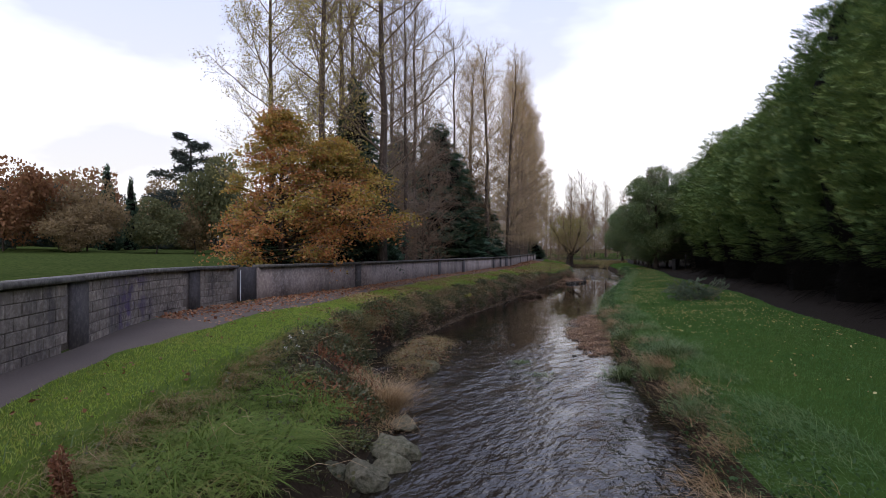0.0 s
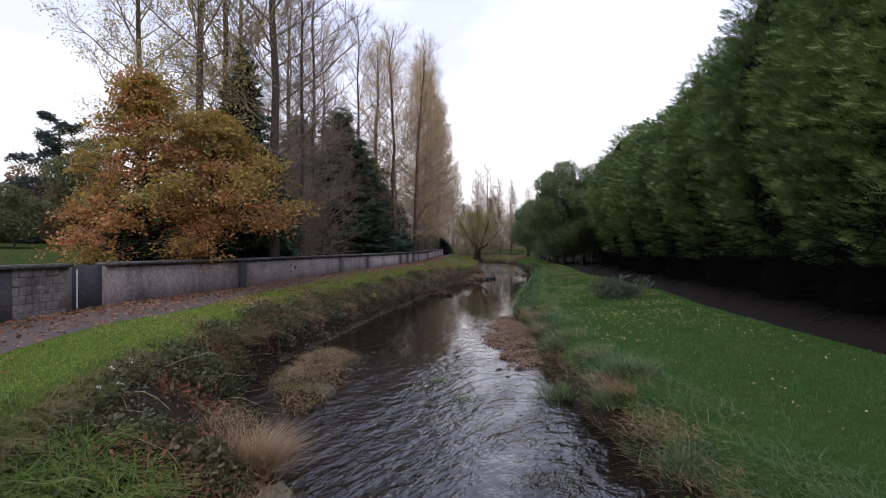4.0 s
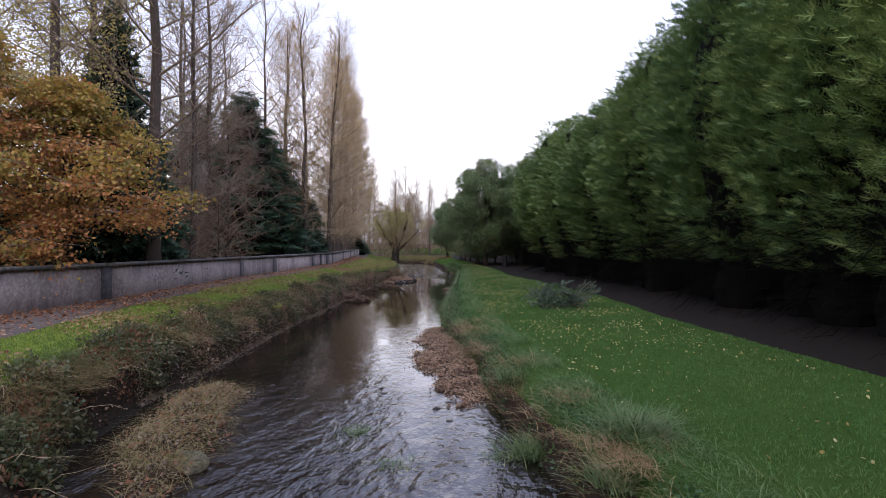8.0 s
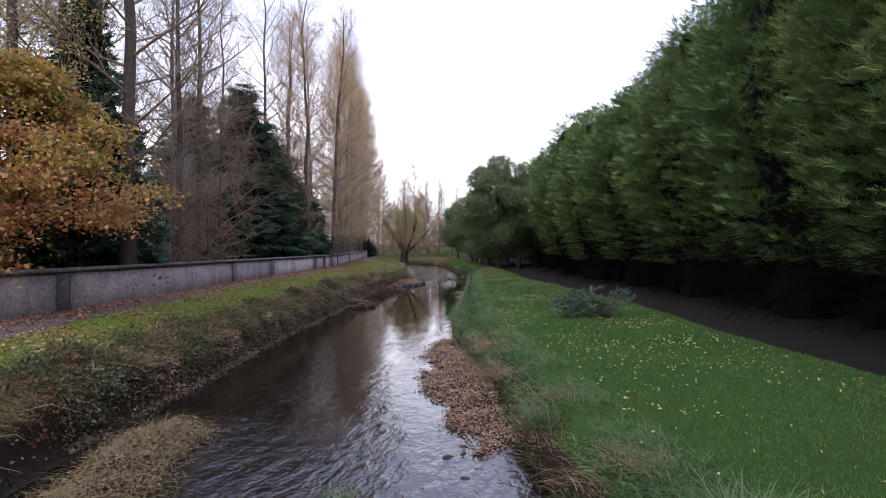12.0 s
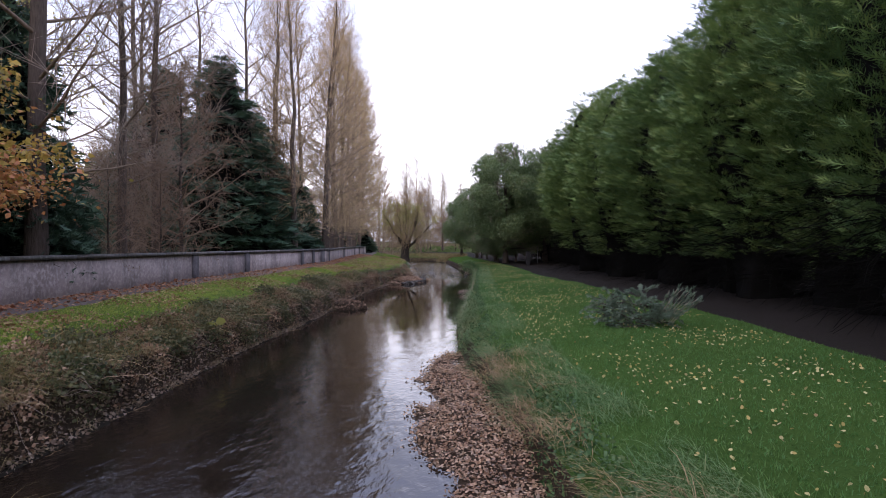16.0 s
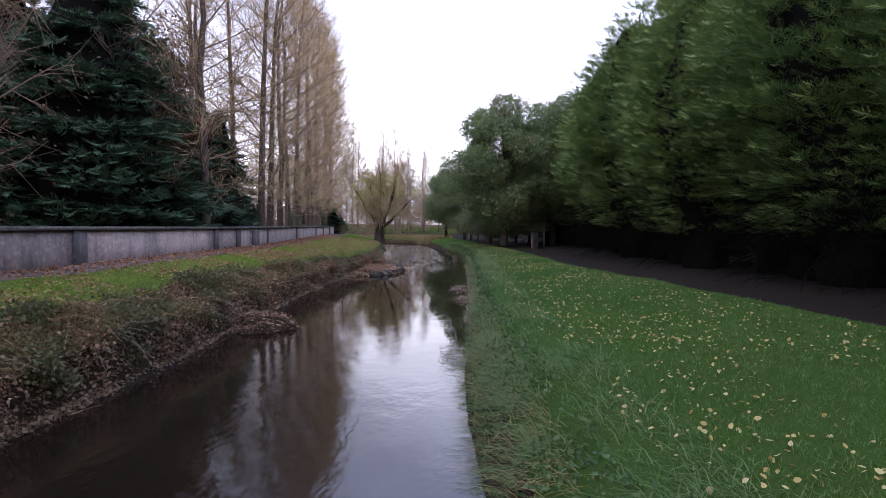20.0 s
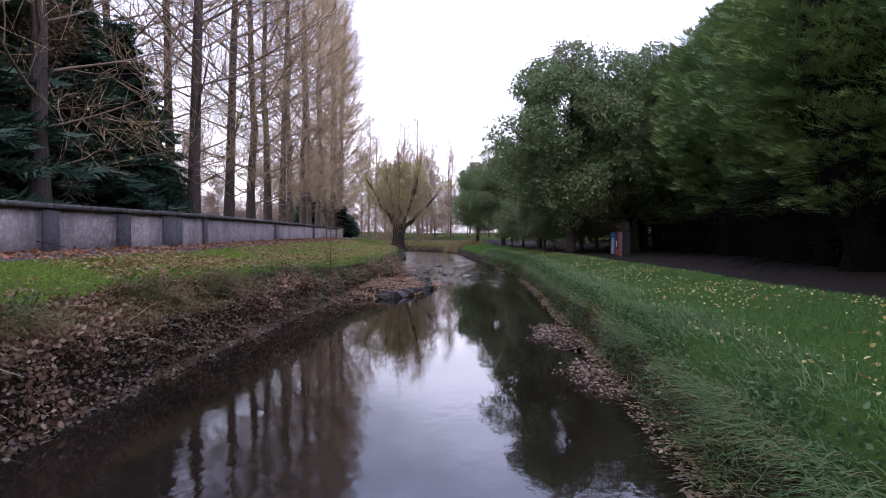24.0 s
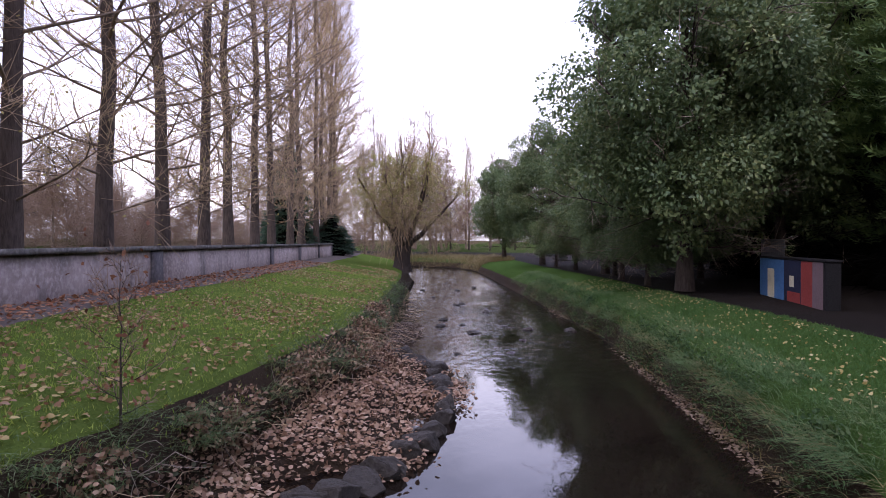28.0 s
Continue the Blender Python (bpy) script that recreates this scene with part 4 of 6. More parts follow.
# small dark evergreens along the wall
for n, (x, yy, wide, tall) in enumerate([(-19.8, 50.2, 0.44, 0.54), (-19.6, 43.6, 0.40, 0.40), (-29.5, 92.0, 0.40, 0.26), (-15.4, 15.6, 0.42, 0.24), (-16.8, 19.6, 0.44, 0.34), (-15.2, 22.8, 0.42, 0.38), (-16.2, 25.2, 0.36, 0.27)]):
    copy_thing(fir, scaled(x, yy, 1.75, 57 * n, wide, tall))

# green tree by the painted wall: leaves gathered in rounded clumps on a full skeleton
def leafy_crown(rng, height, radius, low, heads, count, size):
    d = unit(rng.normal(size=(heads, 3)))
    mid, half = (height + low) / 2, (height - low) / 2
    c = d * np.array([radius, radius, half]) * rng.uniform(0.45, 0.88, (heads, 1)) * np.array([1, 1, 1.0])
    c[:, :2] *= np.interp(c[:, 2] / half, [-1, -0.2, 1], [1.0, 1.08, 0.72])[:, None]
    c[:, 2] += mid
    r = radius * rng.uniform(0.12, 0.30, heads)
    k = rng.choice(heads, count, p=r**2 / (r**2).sum())
    e = unit(rng.normal(size=(count, 3)) + np.array([0, 0, 0.25]))
    p = c[k] + e * (r[k] * rng.uniform(0.55, 1.12, count))[:, None] * np.array([1.1, 1.1, 0.82])
    p += np.array([noise.noise_vector(Vector(q) * 1.6) for q in p]) * 0.30
    return leaves(rng, p, size, 0.8, e * 0.7 - np.array([0, 0, 0.55]), 0.55)


ag = deciduous(R, 11.0, 0.26, 40, 5.2, (-4, 58), 0.12, 7, 4, 0.7, up=0.15, droop=0.15)
ash = tree("ash_tree", "large ash tree still in full green leaf", (-6.6, 69.2, 1.2), ag, M_BARK, M_TWIG_GREY, leafy_crown(R, 12.2, 4.3, 0.5, 110, 88000, 0.165), M_GREEN, "green riverside trees")
for x, y, s, a, sz in ((-9.0, 80, 0.72, 90, 0.80), (-13.2, 92, 0.75, 190, 0.84), (-18, 106, 0.8, 30, 0.80), (-2.9, 72.5, 0.95, 260, 1.02), (-2.0, 82, 0.9, 10, 1.0), (-8.4, 75.0, 0.5, 140, 0.50), (-7.6, 71.4, 0.42, 50, 0.34), (-6.0, 73.6, 0.45, 200, 0.36), (-8.6, 77.6, 0.42, 300, 0.36), (-10.6, 84.0, 0.45, 20, 0.36), (-12.0, 88.5, 0.42, 120, 0.34), (-5.0, 76.5, 0.5, 220, 0.42)):
    copy_thing(ash, scaled(x, y, 1.2, a, s, sz))

# ---- far woods, willow, thickets ----
def bushy(rng, height, radius, count, size, mat, name, label, at, group="", category="tree", low=0.15, lumps=5, core=True, trunk_r=0.15, wide=0.7, limbs=0):
    """A rounded tree or shrub: a trunk with a few limbs, and a crown of leaves gathered in uneven clumps."""
    ob = thing(name, label, category, pose(*at), group=group)
    heads = []
    for k in range(lumps * 4):
        d = rng.normal(size=3)
        d /= np.linalg.norm(d)
        heads.append((d * np.array([radius, radius, height * (0.5 - low * 0.5)]) * rng.uniform(0.35, 0.82) + np.array([0, 0, height * (0.5 + low * 0.5)]), radius * rng.uniform(0.26, 0.46)))
    tz = np.linspace(0, height * 0.7, 6)
    trunk = np.stack([rng.normal(size=6) * 0.02 * height, rng.normal(size=6) * 0.02 * height, tz], -1)[None]
    en = np.array([h[0] for h in heads])
    part("trunk", mesh_np("trunk", *tubes(trunk, np.linspace(trunk_r, trunk_r * 0.3, 6)[None], 7), [M_BARK], None, True), ob)
    for n in range(limbs):
        st = np.array([0, 0, height * rng.uniform(0.08, 0.4)])
        lp = st + (en[n] - st) * np.linspace(0, 1, 5)[:, None] + rng.normal(size=(5, 3)) * 0.03 * radius
        part("limb", mesh_np("limb", *tubes(lp[None], np.linspace(trunk_r * 0.5, trunk_r * 0.08, 5)[None], 5), [M_BARK], None, True), ob)
    k = rng.integers(0, len(heads), count)
    d = unit(rng.normal(size=(count, 3)))
    p = en[k] + d * (np.array([h[1] for h in heads])[k] * rng.uniform(0.55, 1.05, count))[:, None] * np.array([1, 1, 0.8])
    p[:, 2] = np.maximum(p[:, 2], 0.15)
    part("crown", mesh_np("crown", *leaves(rng, p, size, 0.9, d, wide), [mat]), ob)
    return ob


# the far woods' colours are lightened for the haze of distance
M_WOODS = [leafage("far_brown_wood", [(0.165, 0.118, 0.070), (0.235, 0.165, 0.085), (0.29, 0.205, 0.10)], 0.8, 0.35),
           leafage("far_green_wood", [(0.085, 0.100, 0.050), (0.13, 0.14, 0.062), (0.19, 0.175, 0.08)], 0.8, 0.35),
           leafage("far_rust_wood", [(0.18, 0.085, 0.045), (0.25, 0.115, 0.052), (0.22, 0.135, 0.062)], 0.8, 0.35),
           leafage("far_dark_wood", [(0.035, 0.048, 0.040), (0.055, 0.070, 0.056)], 0.8, 0.2)]
far = []
for k, (mat, label, cat) in enumerate(zip(M_WOODS, ("distant brown autumn tree at the field edge", "distant olive green tree at the field edge", "distant rust red autumn tree at the field edge", "distant dark evergreen tree"), "tree tree tree tree".split())):
    far.append(bushy(R, 12, 6.5, 6500, 0.5, mat, "field_tree", label, (-95 - 10 * k, 95 + 18 * k, 4.5), "trees at the field edge", low=0.0))
# lightened for haze as well
M_BAREWOOD = leafage("bare_wood_haze", [(0.14, 0.098, 0.074), (0.205, 0.14, 0.10), (0.27, 0.19, 0.13)], 0.8, 0.35)
wg = deciduous(R, 10.5, 0.15, 44, 5.0, (8, 62), 0.06, 8, 8, 0.95, up=0.18, twig_r=0.012, droop=0.1, scatter=0.8)
wood = tree("wood_tree", "hazy brown bare tree in the wood beyond the wall", (-45, 60, 1.5), wg, M_POPLAR, M_SCRUB, crown_leaves(R, wg[3], 2600, 0.16), M_BAREWOOD, "wood beyond the wall", branch=M_SCRUB)
# the field's far edge, north-west, and woods behind the poplars and all round
for n in range(46):
    a = radians(100 + n * 1.9 + R.uniform(-0.5, 0.5))
    d = R.uniform(105, 135)
    x, yy = -8 + d * np.cos(a), 0 + d * np.sin(a)
    if yy > 15:
        copy_thing(wood if n < 12 else far[[0, 1, 0, 3, 2, 0, 1][n % 7]], scaled(x, yy, float(ground_z(x, yy)[0]) - 0.5, 50 * n, R.uniform(0.8, 1.2), R.uniform(0.8, 1.35)))
for n in range(30):
    x, yy = -34 - R.uniform(0, 22), 50 + n * 3.2
    copy_thing(wood, scaled(x - 0.35 * (yy - 50), yy, 1.5, 77 * n, R.uniform(0.75, 1.05), R.uniform(0.45, 0.80)))
for n in range(34):
    x, yy = -95 + n * 4.4 + R.uniform(-1, 1), 165 + R.uniform(-8, 14)
    copy_thing(wood, scaled(x, yy, 1.0, 91 * n, R.uniform(0.9, 1.2), R.uniform(0.5, 0.8)))
for n in range(6):
    yy = 84 + n * 5.0
    copy_thing(far[[1, 3, 1, 0][n % 4]], scaled(float(x_hedge(yy)) + 6 + R.uniform(-1, 3), yy, 1.6, 31 * n, R.uniform(0.7, 0.9), R.uniform(0.7, 1.0)))
for n in range(16):
    yy = -60 + n * 6
    copy_thing(far[[1, 3][n % 2]], scaled(40 + R.uniform(0, 8), yy, 2.0, 31 * n, 1.0, 1.0))


def cedar(rng, at):
    """A flat-tiered cedar on the skyline."""
    ob = thing("cedar", "dark flat-topped cedar on the skyline", "tree", pose(*at))
    h = 15.8
    trunk = np.stack([np.zeros(6), np.zeros(6), np.linspace(0, h, 6)], -1)[None]
    part("trunk", mesh_np("trunk", *tubes(trunk, np.linspace(0.5, 0.1, 6)[None], 8), [M_BARK], None, True), ob)
    for k in range(16):
        z = h * (0.30 + 0.70 * k / 15)
        az = k * 2.4 + rng.uniform(-0.3, 0.3)
        reach = 7.0 * (1.12 - 0.7 * k / 15) * rng.uniform(0.75, 1.15)
        n = 620
        u = rng.uniform(0, 1, n) ** 0.7
        w = rng.normal(size=n) * reach * 0.20 * (1.1 - 0.6 * u)
        p = np.stack([np.cos(az) * u * reach - np.sin(az) * w, np.sin(az) * u * reach + np.cos(az) * w, z + 1.6 * u - 0.9 * u**3 + 0.25 * np.sin(w * 3 + k) + rng.normal(size=n) * 0.22], -1)
        part("tier", mesh_np("tier", *leaves(rng, p, 0.50, 0.6, None, 0.4, 0.6), [M_WOODS[3]]), ob)


cedar(R, (-74, 60, 4.0))
# the belt of trees in front of the cedar
for n, (kind, x, yy, wide, tall) in enumerate([(1, -59.2, 52.0, 0.80, 1.12), (0, -61.5, 50.2, 0.55, 0.72), (1, -62, 44.7, 0.62, 0.60), (0, -67.8, 39.8, 0.80, 0.82), (3, -74.7, 40.1, 0.70, 0.80), (2, -70, 31.9, 0.92, 1.0), (3, -79.3, 37.9, 0.7, 0.8), (0, -64, 36.0, 0.6, 0.5)]):
    copy_thing(far[kind], scaled(x, yy, float(ground_z(x, yy)[0]) - 0.3, 71 * n, wide, tall))
for n, (x, yy, wide, tall) in enumerate([(-78.4, 49.3, 0.36, 0.98), (-76.7, 51.8, 0.30, 0.84)]):
    copy_thing(fir, scaled(x, yy, float(ground_z(x, yy)[0]) - 0.3, 40 * n, wide, tall))
# a low hedge closes the foot of the field's far edge
for n in range(40):
    a = radians(104 + n * 1.6)
    x, yy = -8 + 104 * np.cos(a), 104 * np.sin(a)
    copy_thing(wood if n < 12 else far[[0, 1, 3][n % 3]], scaled(x, yy, float(ground_z(x, yy)[0]) - 0.6, 33 * n, 0.55, 0.28))

# willow with many stems at the bend
def willow(rng, at):
    ob = thing("willow", "pollarded willow with a fan of stems and yellowing leaves", "tree", pose(*at))
    trunk = np.stack([np.array([0, 0.02, 0.06, 0.10, 0.12]), np.zeros(5), np.array([-0.3, 0.15, 0.7, 1.2, 1.6])], -1)[None]
    part("trunk", mesh_np("trunk", *tubes(trunk, np.array([[0.74, 0.56, 0.50, 0.54, 0.40]]), 12), [M_BARK], None, True), ob)
    n = 13
    az = np.arange(n) * 2.39996 + rng.uniform(-0.3, 0.3, n)
    el = np.radians(np.linspace(44, 82, n) + rng.uniform(-4, 4, n))
    way = np.stack([np.cos(az) * np.cos(el), np.sin(az) * np.cos(el), np.sin(el)], -1)
    start = np.array([0.1, 0, 1.15]) + way * 0.28 * np.array([1, 1, 0])
    ln = rng.uniform(4.4, 6.0, n)
    lp = curve_pts(start, way, ln, 8, np.tile([0, 0, 0.10], (n, 1)), rng, 0.014)
    lr = np.tile(np.linspace(0.19, 0.022, 8), (n, 1)) * rng.uniform(0.7, 1.15, n)[:, None]
    for k in range(n):
        part("stem", mesh_np("stem", *tubes(lp[k:k + 1], lr[k:k + 1], 7), [M_BARK], None, True), ob)
    rep = np.repeat(lp, 18, 0)
    s0, sd = on_line(rep, rng.uniform(0.28, 1, len(rep)))
    bp = curve_pts(s0, sd * 0.5 + rng.normal(size=sd.shape) * 0.62, rng.uniform(0.9, 2.2, len(s0)), 5, np.tile([0, 0, 0.15], (len(s0), 1)), rng, 0.03)
    part("branchwork", mesh_np("branchwork", *tubes(bp, np.tile(np.linspace(0.035, 0.010, 5), (len(bp), 1)), 4), [M_POPLAR], None, True), ob)
    # bare upright shoots over the crown
    top, td = on_line(np.repeat(lp[5:], 8, 0), rng.uniform(0.7, 1, 8 * (n - 5)))
    sp = curve_pts(top, td * 0.4 + rng.normal(size=td.shape) * 0.16 + np.array([0, 0, 1.0]), rng.uniform(1.6, 3.4, len(top)), 5, np.tile([0, 0, 0.2], (len(top), 1)), rng, 0.012)
    for k in range(len(sp)):
        part("shoot", mesh_np("shoot", *tubes(sp[k:k + 1], np.linspace(0.026, 0.006, 5)[None], 4), [M_POPLAR]), ob)
    rep = np.concatenate([np.repeat(bp, 20, 0), np.repeat(sp, 6, 0)])
    s0, sd = on_line(rep, rng.uniform(0.2, 1, len(rep)))
    tp = curve_pts(s0, sd * 0.5 + rng.normal(size=sd.shape) * 0.5, rng.uniform(0.5, 1.5, len(s0)), 4, np.tile([0, 0, -1.1], (len(s0), 1)), rng, 0.03)
    part("twig_fringe", mesh_np("twig_fringe", *tubes(tp, np.tile(np.array([0.010, 0.008, 0.006, 0.004]), (len(tp), 1)), 3), [M_TWIG]), ob)
    k = rng.integers(0, len(tp), 34000)
    p, d = on_line(tp[k], rng.uniform(0, 1, 34000))
    side = np.array([noise.noise(Vector(q) * 0.5) for q in p])
    hi = (p[:, 2] > 3.2 + rng.uniform(-1.0, 2.2, 34000) - 1.0 * side) & (p[:, 2] < 7.2 + 0.8 * side)
    part("crown", mesh_np("crown", *leaves(rng, p[hi], 0.14, 0.5, (d - np.array([0, 0, 0.5]))[hi], 0.3), [M_WILLOW]), ob)


willow(R, (-21.5, 85.0, 1.25))

# thin far trees above the willow
fg = deciduous(R, 18, 0.18, 34, 4.6, (30, 64), 0.12, 7, 6, 1.2, up=0.28, twig_r=0.010, scatter=0.7)
slim = tree("bare_tree", "distant slim bare tree beyond the bend", (-31, 127, 1.8), fg, M_POPLAR, M_TWIG_GREY, None, None, "bare trees beyond the bend")
for n, (x, yy, k) in enumerate([(-34, 130, 0.98), (-28, 136, 0.9), (-25, 140, 0.82), (-38, 124, 1.0), (-42, 118, 0.95), (-22, 142, 0.75), (-46, 126, 1.0), (-30.5, 131, 0.7), (-35.5, 134, 0.85), (-32, 140, 0.95), (-26.5, 131, 0.72), (-40, 133, 0.9)]):
    copy_thing(slim, scaled(x, yy, 1.8, 47 * n, k))

# thickets behind the wall
tg = deciduous(R, 8.4, 0.10, 34, 3.2, (20, 60), 0.08, 7, 6, 0.8, up=0.1, twig_r=0.0085, droop=0.25, scatter=0.75)
scrub = tree("scrub_tree", "bare brown scrub tree with tangled twigs", (-15.6, 31.0, 1.8), tg, M_BARK, M_SCRUB, crown_leaves(R, tg[3], 2600, 0.09), M_RUSSET, "bare scrub", branch=M_SCRUB)
for x, yy, s, a in ((-16.9, 29.6, 0.6, 70), (-20.0, 46.2, 0.95, 250), (-19.6, 50.0, 0.45, 310), (-13.9, 25.0, 0.45, 20), (-14.6, 28.4, 0.5, 140), (-24.5, 121, 0.9, 40), (-27.5, 124, 1.0, 160), (-21.5, 118.5, 0.75, 280), (-30.0, 126, 0.95, 10), (-19.0, 122, 0.8, 200)):
    copy_thing(scrub, scaled(x, yy, 1.8, a, s))
bushy(R, 11.0, 2.1, 7000, 0.16, M_RUSSET, "thicket", "russet holly tree with brown leaves", (-19.2, 45.6, 1.7), "", "shrub", 0.0, 5, True, 0.1, 0.5, 8)

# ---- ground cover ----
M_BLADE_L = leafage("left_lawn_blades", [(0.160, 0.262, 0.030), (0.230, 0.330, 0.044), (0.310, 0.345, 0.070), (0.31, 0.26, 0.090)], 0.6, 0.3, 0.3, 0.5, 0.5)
# east blades are greener too, and carry the hedge's shade in their colour
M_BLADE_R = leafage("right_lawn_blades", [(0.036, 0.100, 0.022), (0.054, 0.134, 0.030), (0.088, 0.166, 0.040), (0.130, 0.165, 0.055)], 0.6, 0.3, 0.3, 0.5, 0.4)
M_RANK = leafage("rank_bank_grass", [(0.052, 0.096, 0.034), (0.086, 0.140, 0.047), (0.130, 0.176, 0.065), (0.260, 0.221, 0.104)], 0.6, 0.3, 0.3, 0.4, 0.8)
M_EDGE = leafage("blue_green_edge_grass", [(0.054, 0.110, 0.040), (0.090, 0.160, 0.058), (0.135, 0.205, 0.082), (0.22, 0.20, 0.09)], 0.8, 0.3, 0.1, 0.4, 0.8)
M_LUSH = leafage("lush_tussock_grass", [(0.070, 0.124, 0.026), (0.115, 0.180, 0.036), (0.180, 0.235, 0.052), (0.29, 0.22, 0.09)], 0.75, 0.3, 0.12, 0.4, 0.8)
M_STRAW = leafage("dead_straw", [(0.22, 0.135, 0.065), (0.34, 0.22, 0.11), (0.44, 0.31, 0.17)], 0.7, 0.3, 0.3, 0.2)
M_DRYGRASS = leafage("withered_bank_grass", [(0.150, 0.105, 0.048), (0.30, 0.205, 0.090), (0.17, 0.155, 0.052), (0.42, 0.29, 0.15)], 0.7, 0.3, 0.3, 0.4, 0.7)
M_IVY = leafage("bramble_leaves", [(0.030, 0.042, 0.018), (0.060, 0.072, 0.028), (0.115, 0.108, 0.046), (0.175, 0.098, 0.052)], 0.5, 0.25, 0.35, 0.45, 0.9)
M_LITTER = leafage("brown_leaf_litter", [(0.050, 0.029, 0.018), (0.135, 0.077, 0.046), (0.31, 0.188, 0.114), (0.52, 0.375, 0.255)], 0.75, 0.2, 0.25, 0.3, 1.2)
M_PALELEAF = leafage("dry_pale_leaves", [(0.135, 0.076, 0.046), (0.26, 0.150, 0.092), (0.40, 0.255, 0.160), (0.52, 0.375, 0.255)], 0.75, 0.2, 0.25, 0.3, 1.2)
M_FALLEN = leafage("fallen_yellow_leaves", [(0.24, 0.16, 0.045), (0.40, 0.30, 0.10), (0.46, 0.40, 0.19), (0.22, 0.12, 0.05)], 0.6, 0.25, 0.3, 0.3, 1.0)
M_RUST = leafage("rusty_leaves", [(0.11, 0.045, 0.026), (0.20, 0.080, 0.040), (0.28, 0.13, 0.065)], 0.7, 0.2, 0.25, 0.3, 1.0)
M_STREWN = leafage("strewn_brown_leaves", [(0.17, 0.090, 0.042), (0.30, 0.19, 0.075), (0.42, 0.32, 0.13), (0.22, 0.10, 0.05), (0.36, 0.25, 0.15)], 0.65, 0.25, 0.3, 0.2, 1.0)
M_WETLEAF = leafage("wet_dark_leaves", [(0.075, 0.048, 0.032), (0.14, 0.090, 0.058), (0.22, 0.150, 0.095), (0.36, 0.27, 0.18)], 0.5, 0.15, 0.4, 0.4, 1.2)
M_DRIFT = leafage("drifted_rust_leaves", [(0.16, 0.060, 0.032), (0.30, 0.115, 0.055), (0.40, 0.19, 0.095), (0.36, 0.26, 0.16)], 0.7, 0.2, 0.25, 0.3, 1.0)
M_NETTLE = leafage("nettle_leaves", [(0.026, 0.060, 0.022), (0.046, 0.096, 0.034), (0.080, 0.135, 0.048), (0.13, 0.15, 0.06)], 0.6, 0.25, 0.25, 0.45, 0.9)
M_ROCK = surface("mossy_rock", (0.090, 0.080, 0.052), (0.040, 0.048, 0.022), (0.26, 0.235, 0.17), 2.4, 14, 0.85, 0.9, 0.04)
M_WETROCK = surface("wet_dark_stone", (0.040, 0.034, 0.028), (0.022, 0.019, 0.016), (0.085, 0.074, 0.062), 2.4, 14, 0.45, 0.9, 0.03)


def ribbons(pts, width):
    """Flat blades along polylines (N, n, 3), as wide as `width` (N, n)."""
    n = pts.shape[1]
    d = pts[:, -1] - pts[:, 0]
    side = unit(np.cross(d, np.array([0, 0, 1.0])) + 1e-4)[:, None]
    v = np.stack([pts - side * width[..., None] * 0.5, pts + side * width[..., None] * 0.5], 2)
    idx = np.arange(len(pts) * n * 2).reshape(len(pts), n, 2)
    q = np.stack([idx[:, :-1, 0], idx[:, :-1, 1], idx[:, 1:, 1], idx[:, 1:, 0]], -1).reshape(-1, 4)
    return v.reshape(-1, 3), q


def blades(rng, roots, length, lean, sag=0.5, width=0.012, n=3, toward=None):
    """Long blades of grass that rise from their roots and bow over."""
    c = len(roots)
    d = rng.normal(size=(c, 3)) * lean
    if toward is not None:
        d = d + toward
    d[:, 2] = 1.0
    ln = length * rng.uniform(0.5, 1.3, c)
    s = np.linspace(0, 1, n)[None, :, None]
    flat = d * np.array([1, 1, 0])
    p = roots[:, None] + ln[:, None, None] * (unit(d)[:, None] * s + (unit(flat + 1e-6) * sag - np.array([0, 0, sag * 0.8]))[:, None] * s**2 * 0.6)
    w = width * rng.uniform(0.6, 1.4, c)[:, None] * np.linspace(1, 0.15, n)[None]
    return ribbons(p, w)


def stuff(name, label, category, geo, mat):
    return thing(name, label, category, data=mesh_np(name, *geo, [mat]), kind="stuff")


def scatter(rng, n, y0, y1, xa, xb, u0=0.0, u1=1.0, patch=0.0, scale=0.4, seed=0.0, flip=1):
    """Places on the ground between two lines of the plan, thinned to uneven patches."""
    yy = rng.uniform(y0, y1, n)
    u = rng.uniform(u0, u1, n)
    a, b = xa(yy), xb(yy)
    x = a + (b - a) * u
    if patch:
        k = flip * np.array([noise.noise((p * scale, q * scale, seed)) for p, q in zip(x, yy)])
        keep = k > rng.uniform(-0.5, 0.5, n) * (1 - patch) + (patch - 0.5) * 0.5
        x, yy = x[keep], yy[keep]
    return np.stack([x, yy, ground_z(x, yy)], -1)


G = np.random.default_rng(21)
# mown grass on both sides
p = scatter(G, 44000, -6, 74, x_lawn, lambda y: x_crest(y) + np.interp(y, [3, 9], [-0.05, 0.28]), 0.02, 1.0)
p = np.repeat(p, 3, 0) + np.concatenate([G.normal(size=(3 * len(p), 2)) * 0.025, np.full((3 * len(p), 1), -0.012)], 1)
stuff("left_grass", "short bright green grass beside the footpath", "grass", leaves(G, p, 0.066, 0.7, np.tile([0, 0, 1.0], (len(p), 1)), 0.15), M_BLADE_L)
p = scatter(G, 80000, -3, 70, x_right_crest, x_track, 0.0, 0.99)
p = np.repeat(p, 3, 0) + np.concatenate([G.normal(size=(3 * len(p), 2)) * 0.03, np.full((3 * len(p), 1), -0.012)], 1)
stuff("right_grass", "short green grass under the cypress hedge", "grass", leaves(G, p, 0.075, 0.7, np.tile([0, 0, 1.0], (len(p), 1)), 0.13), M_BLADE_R)
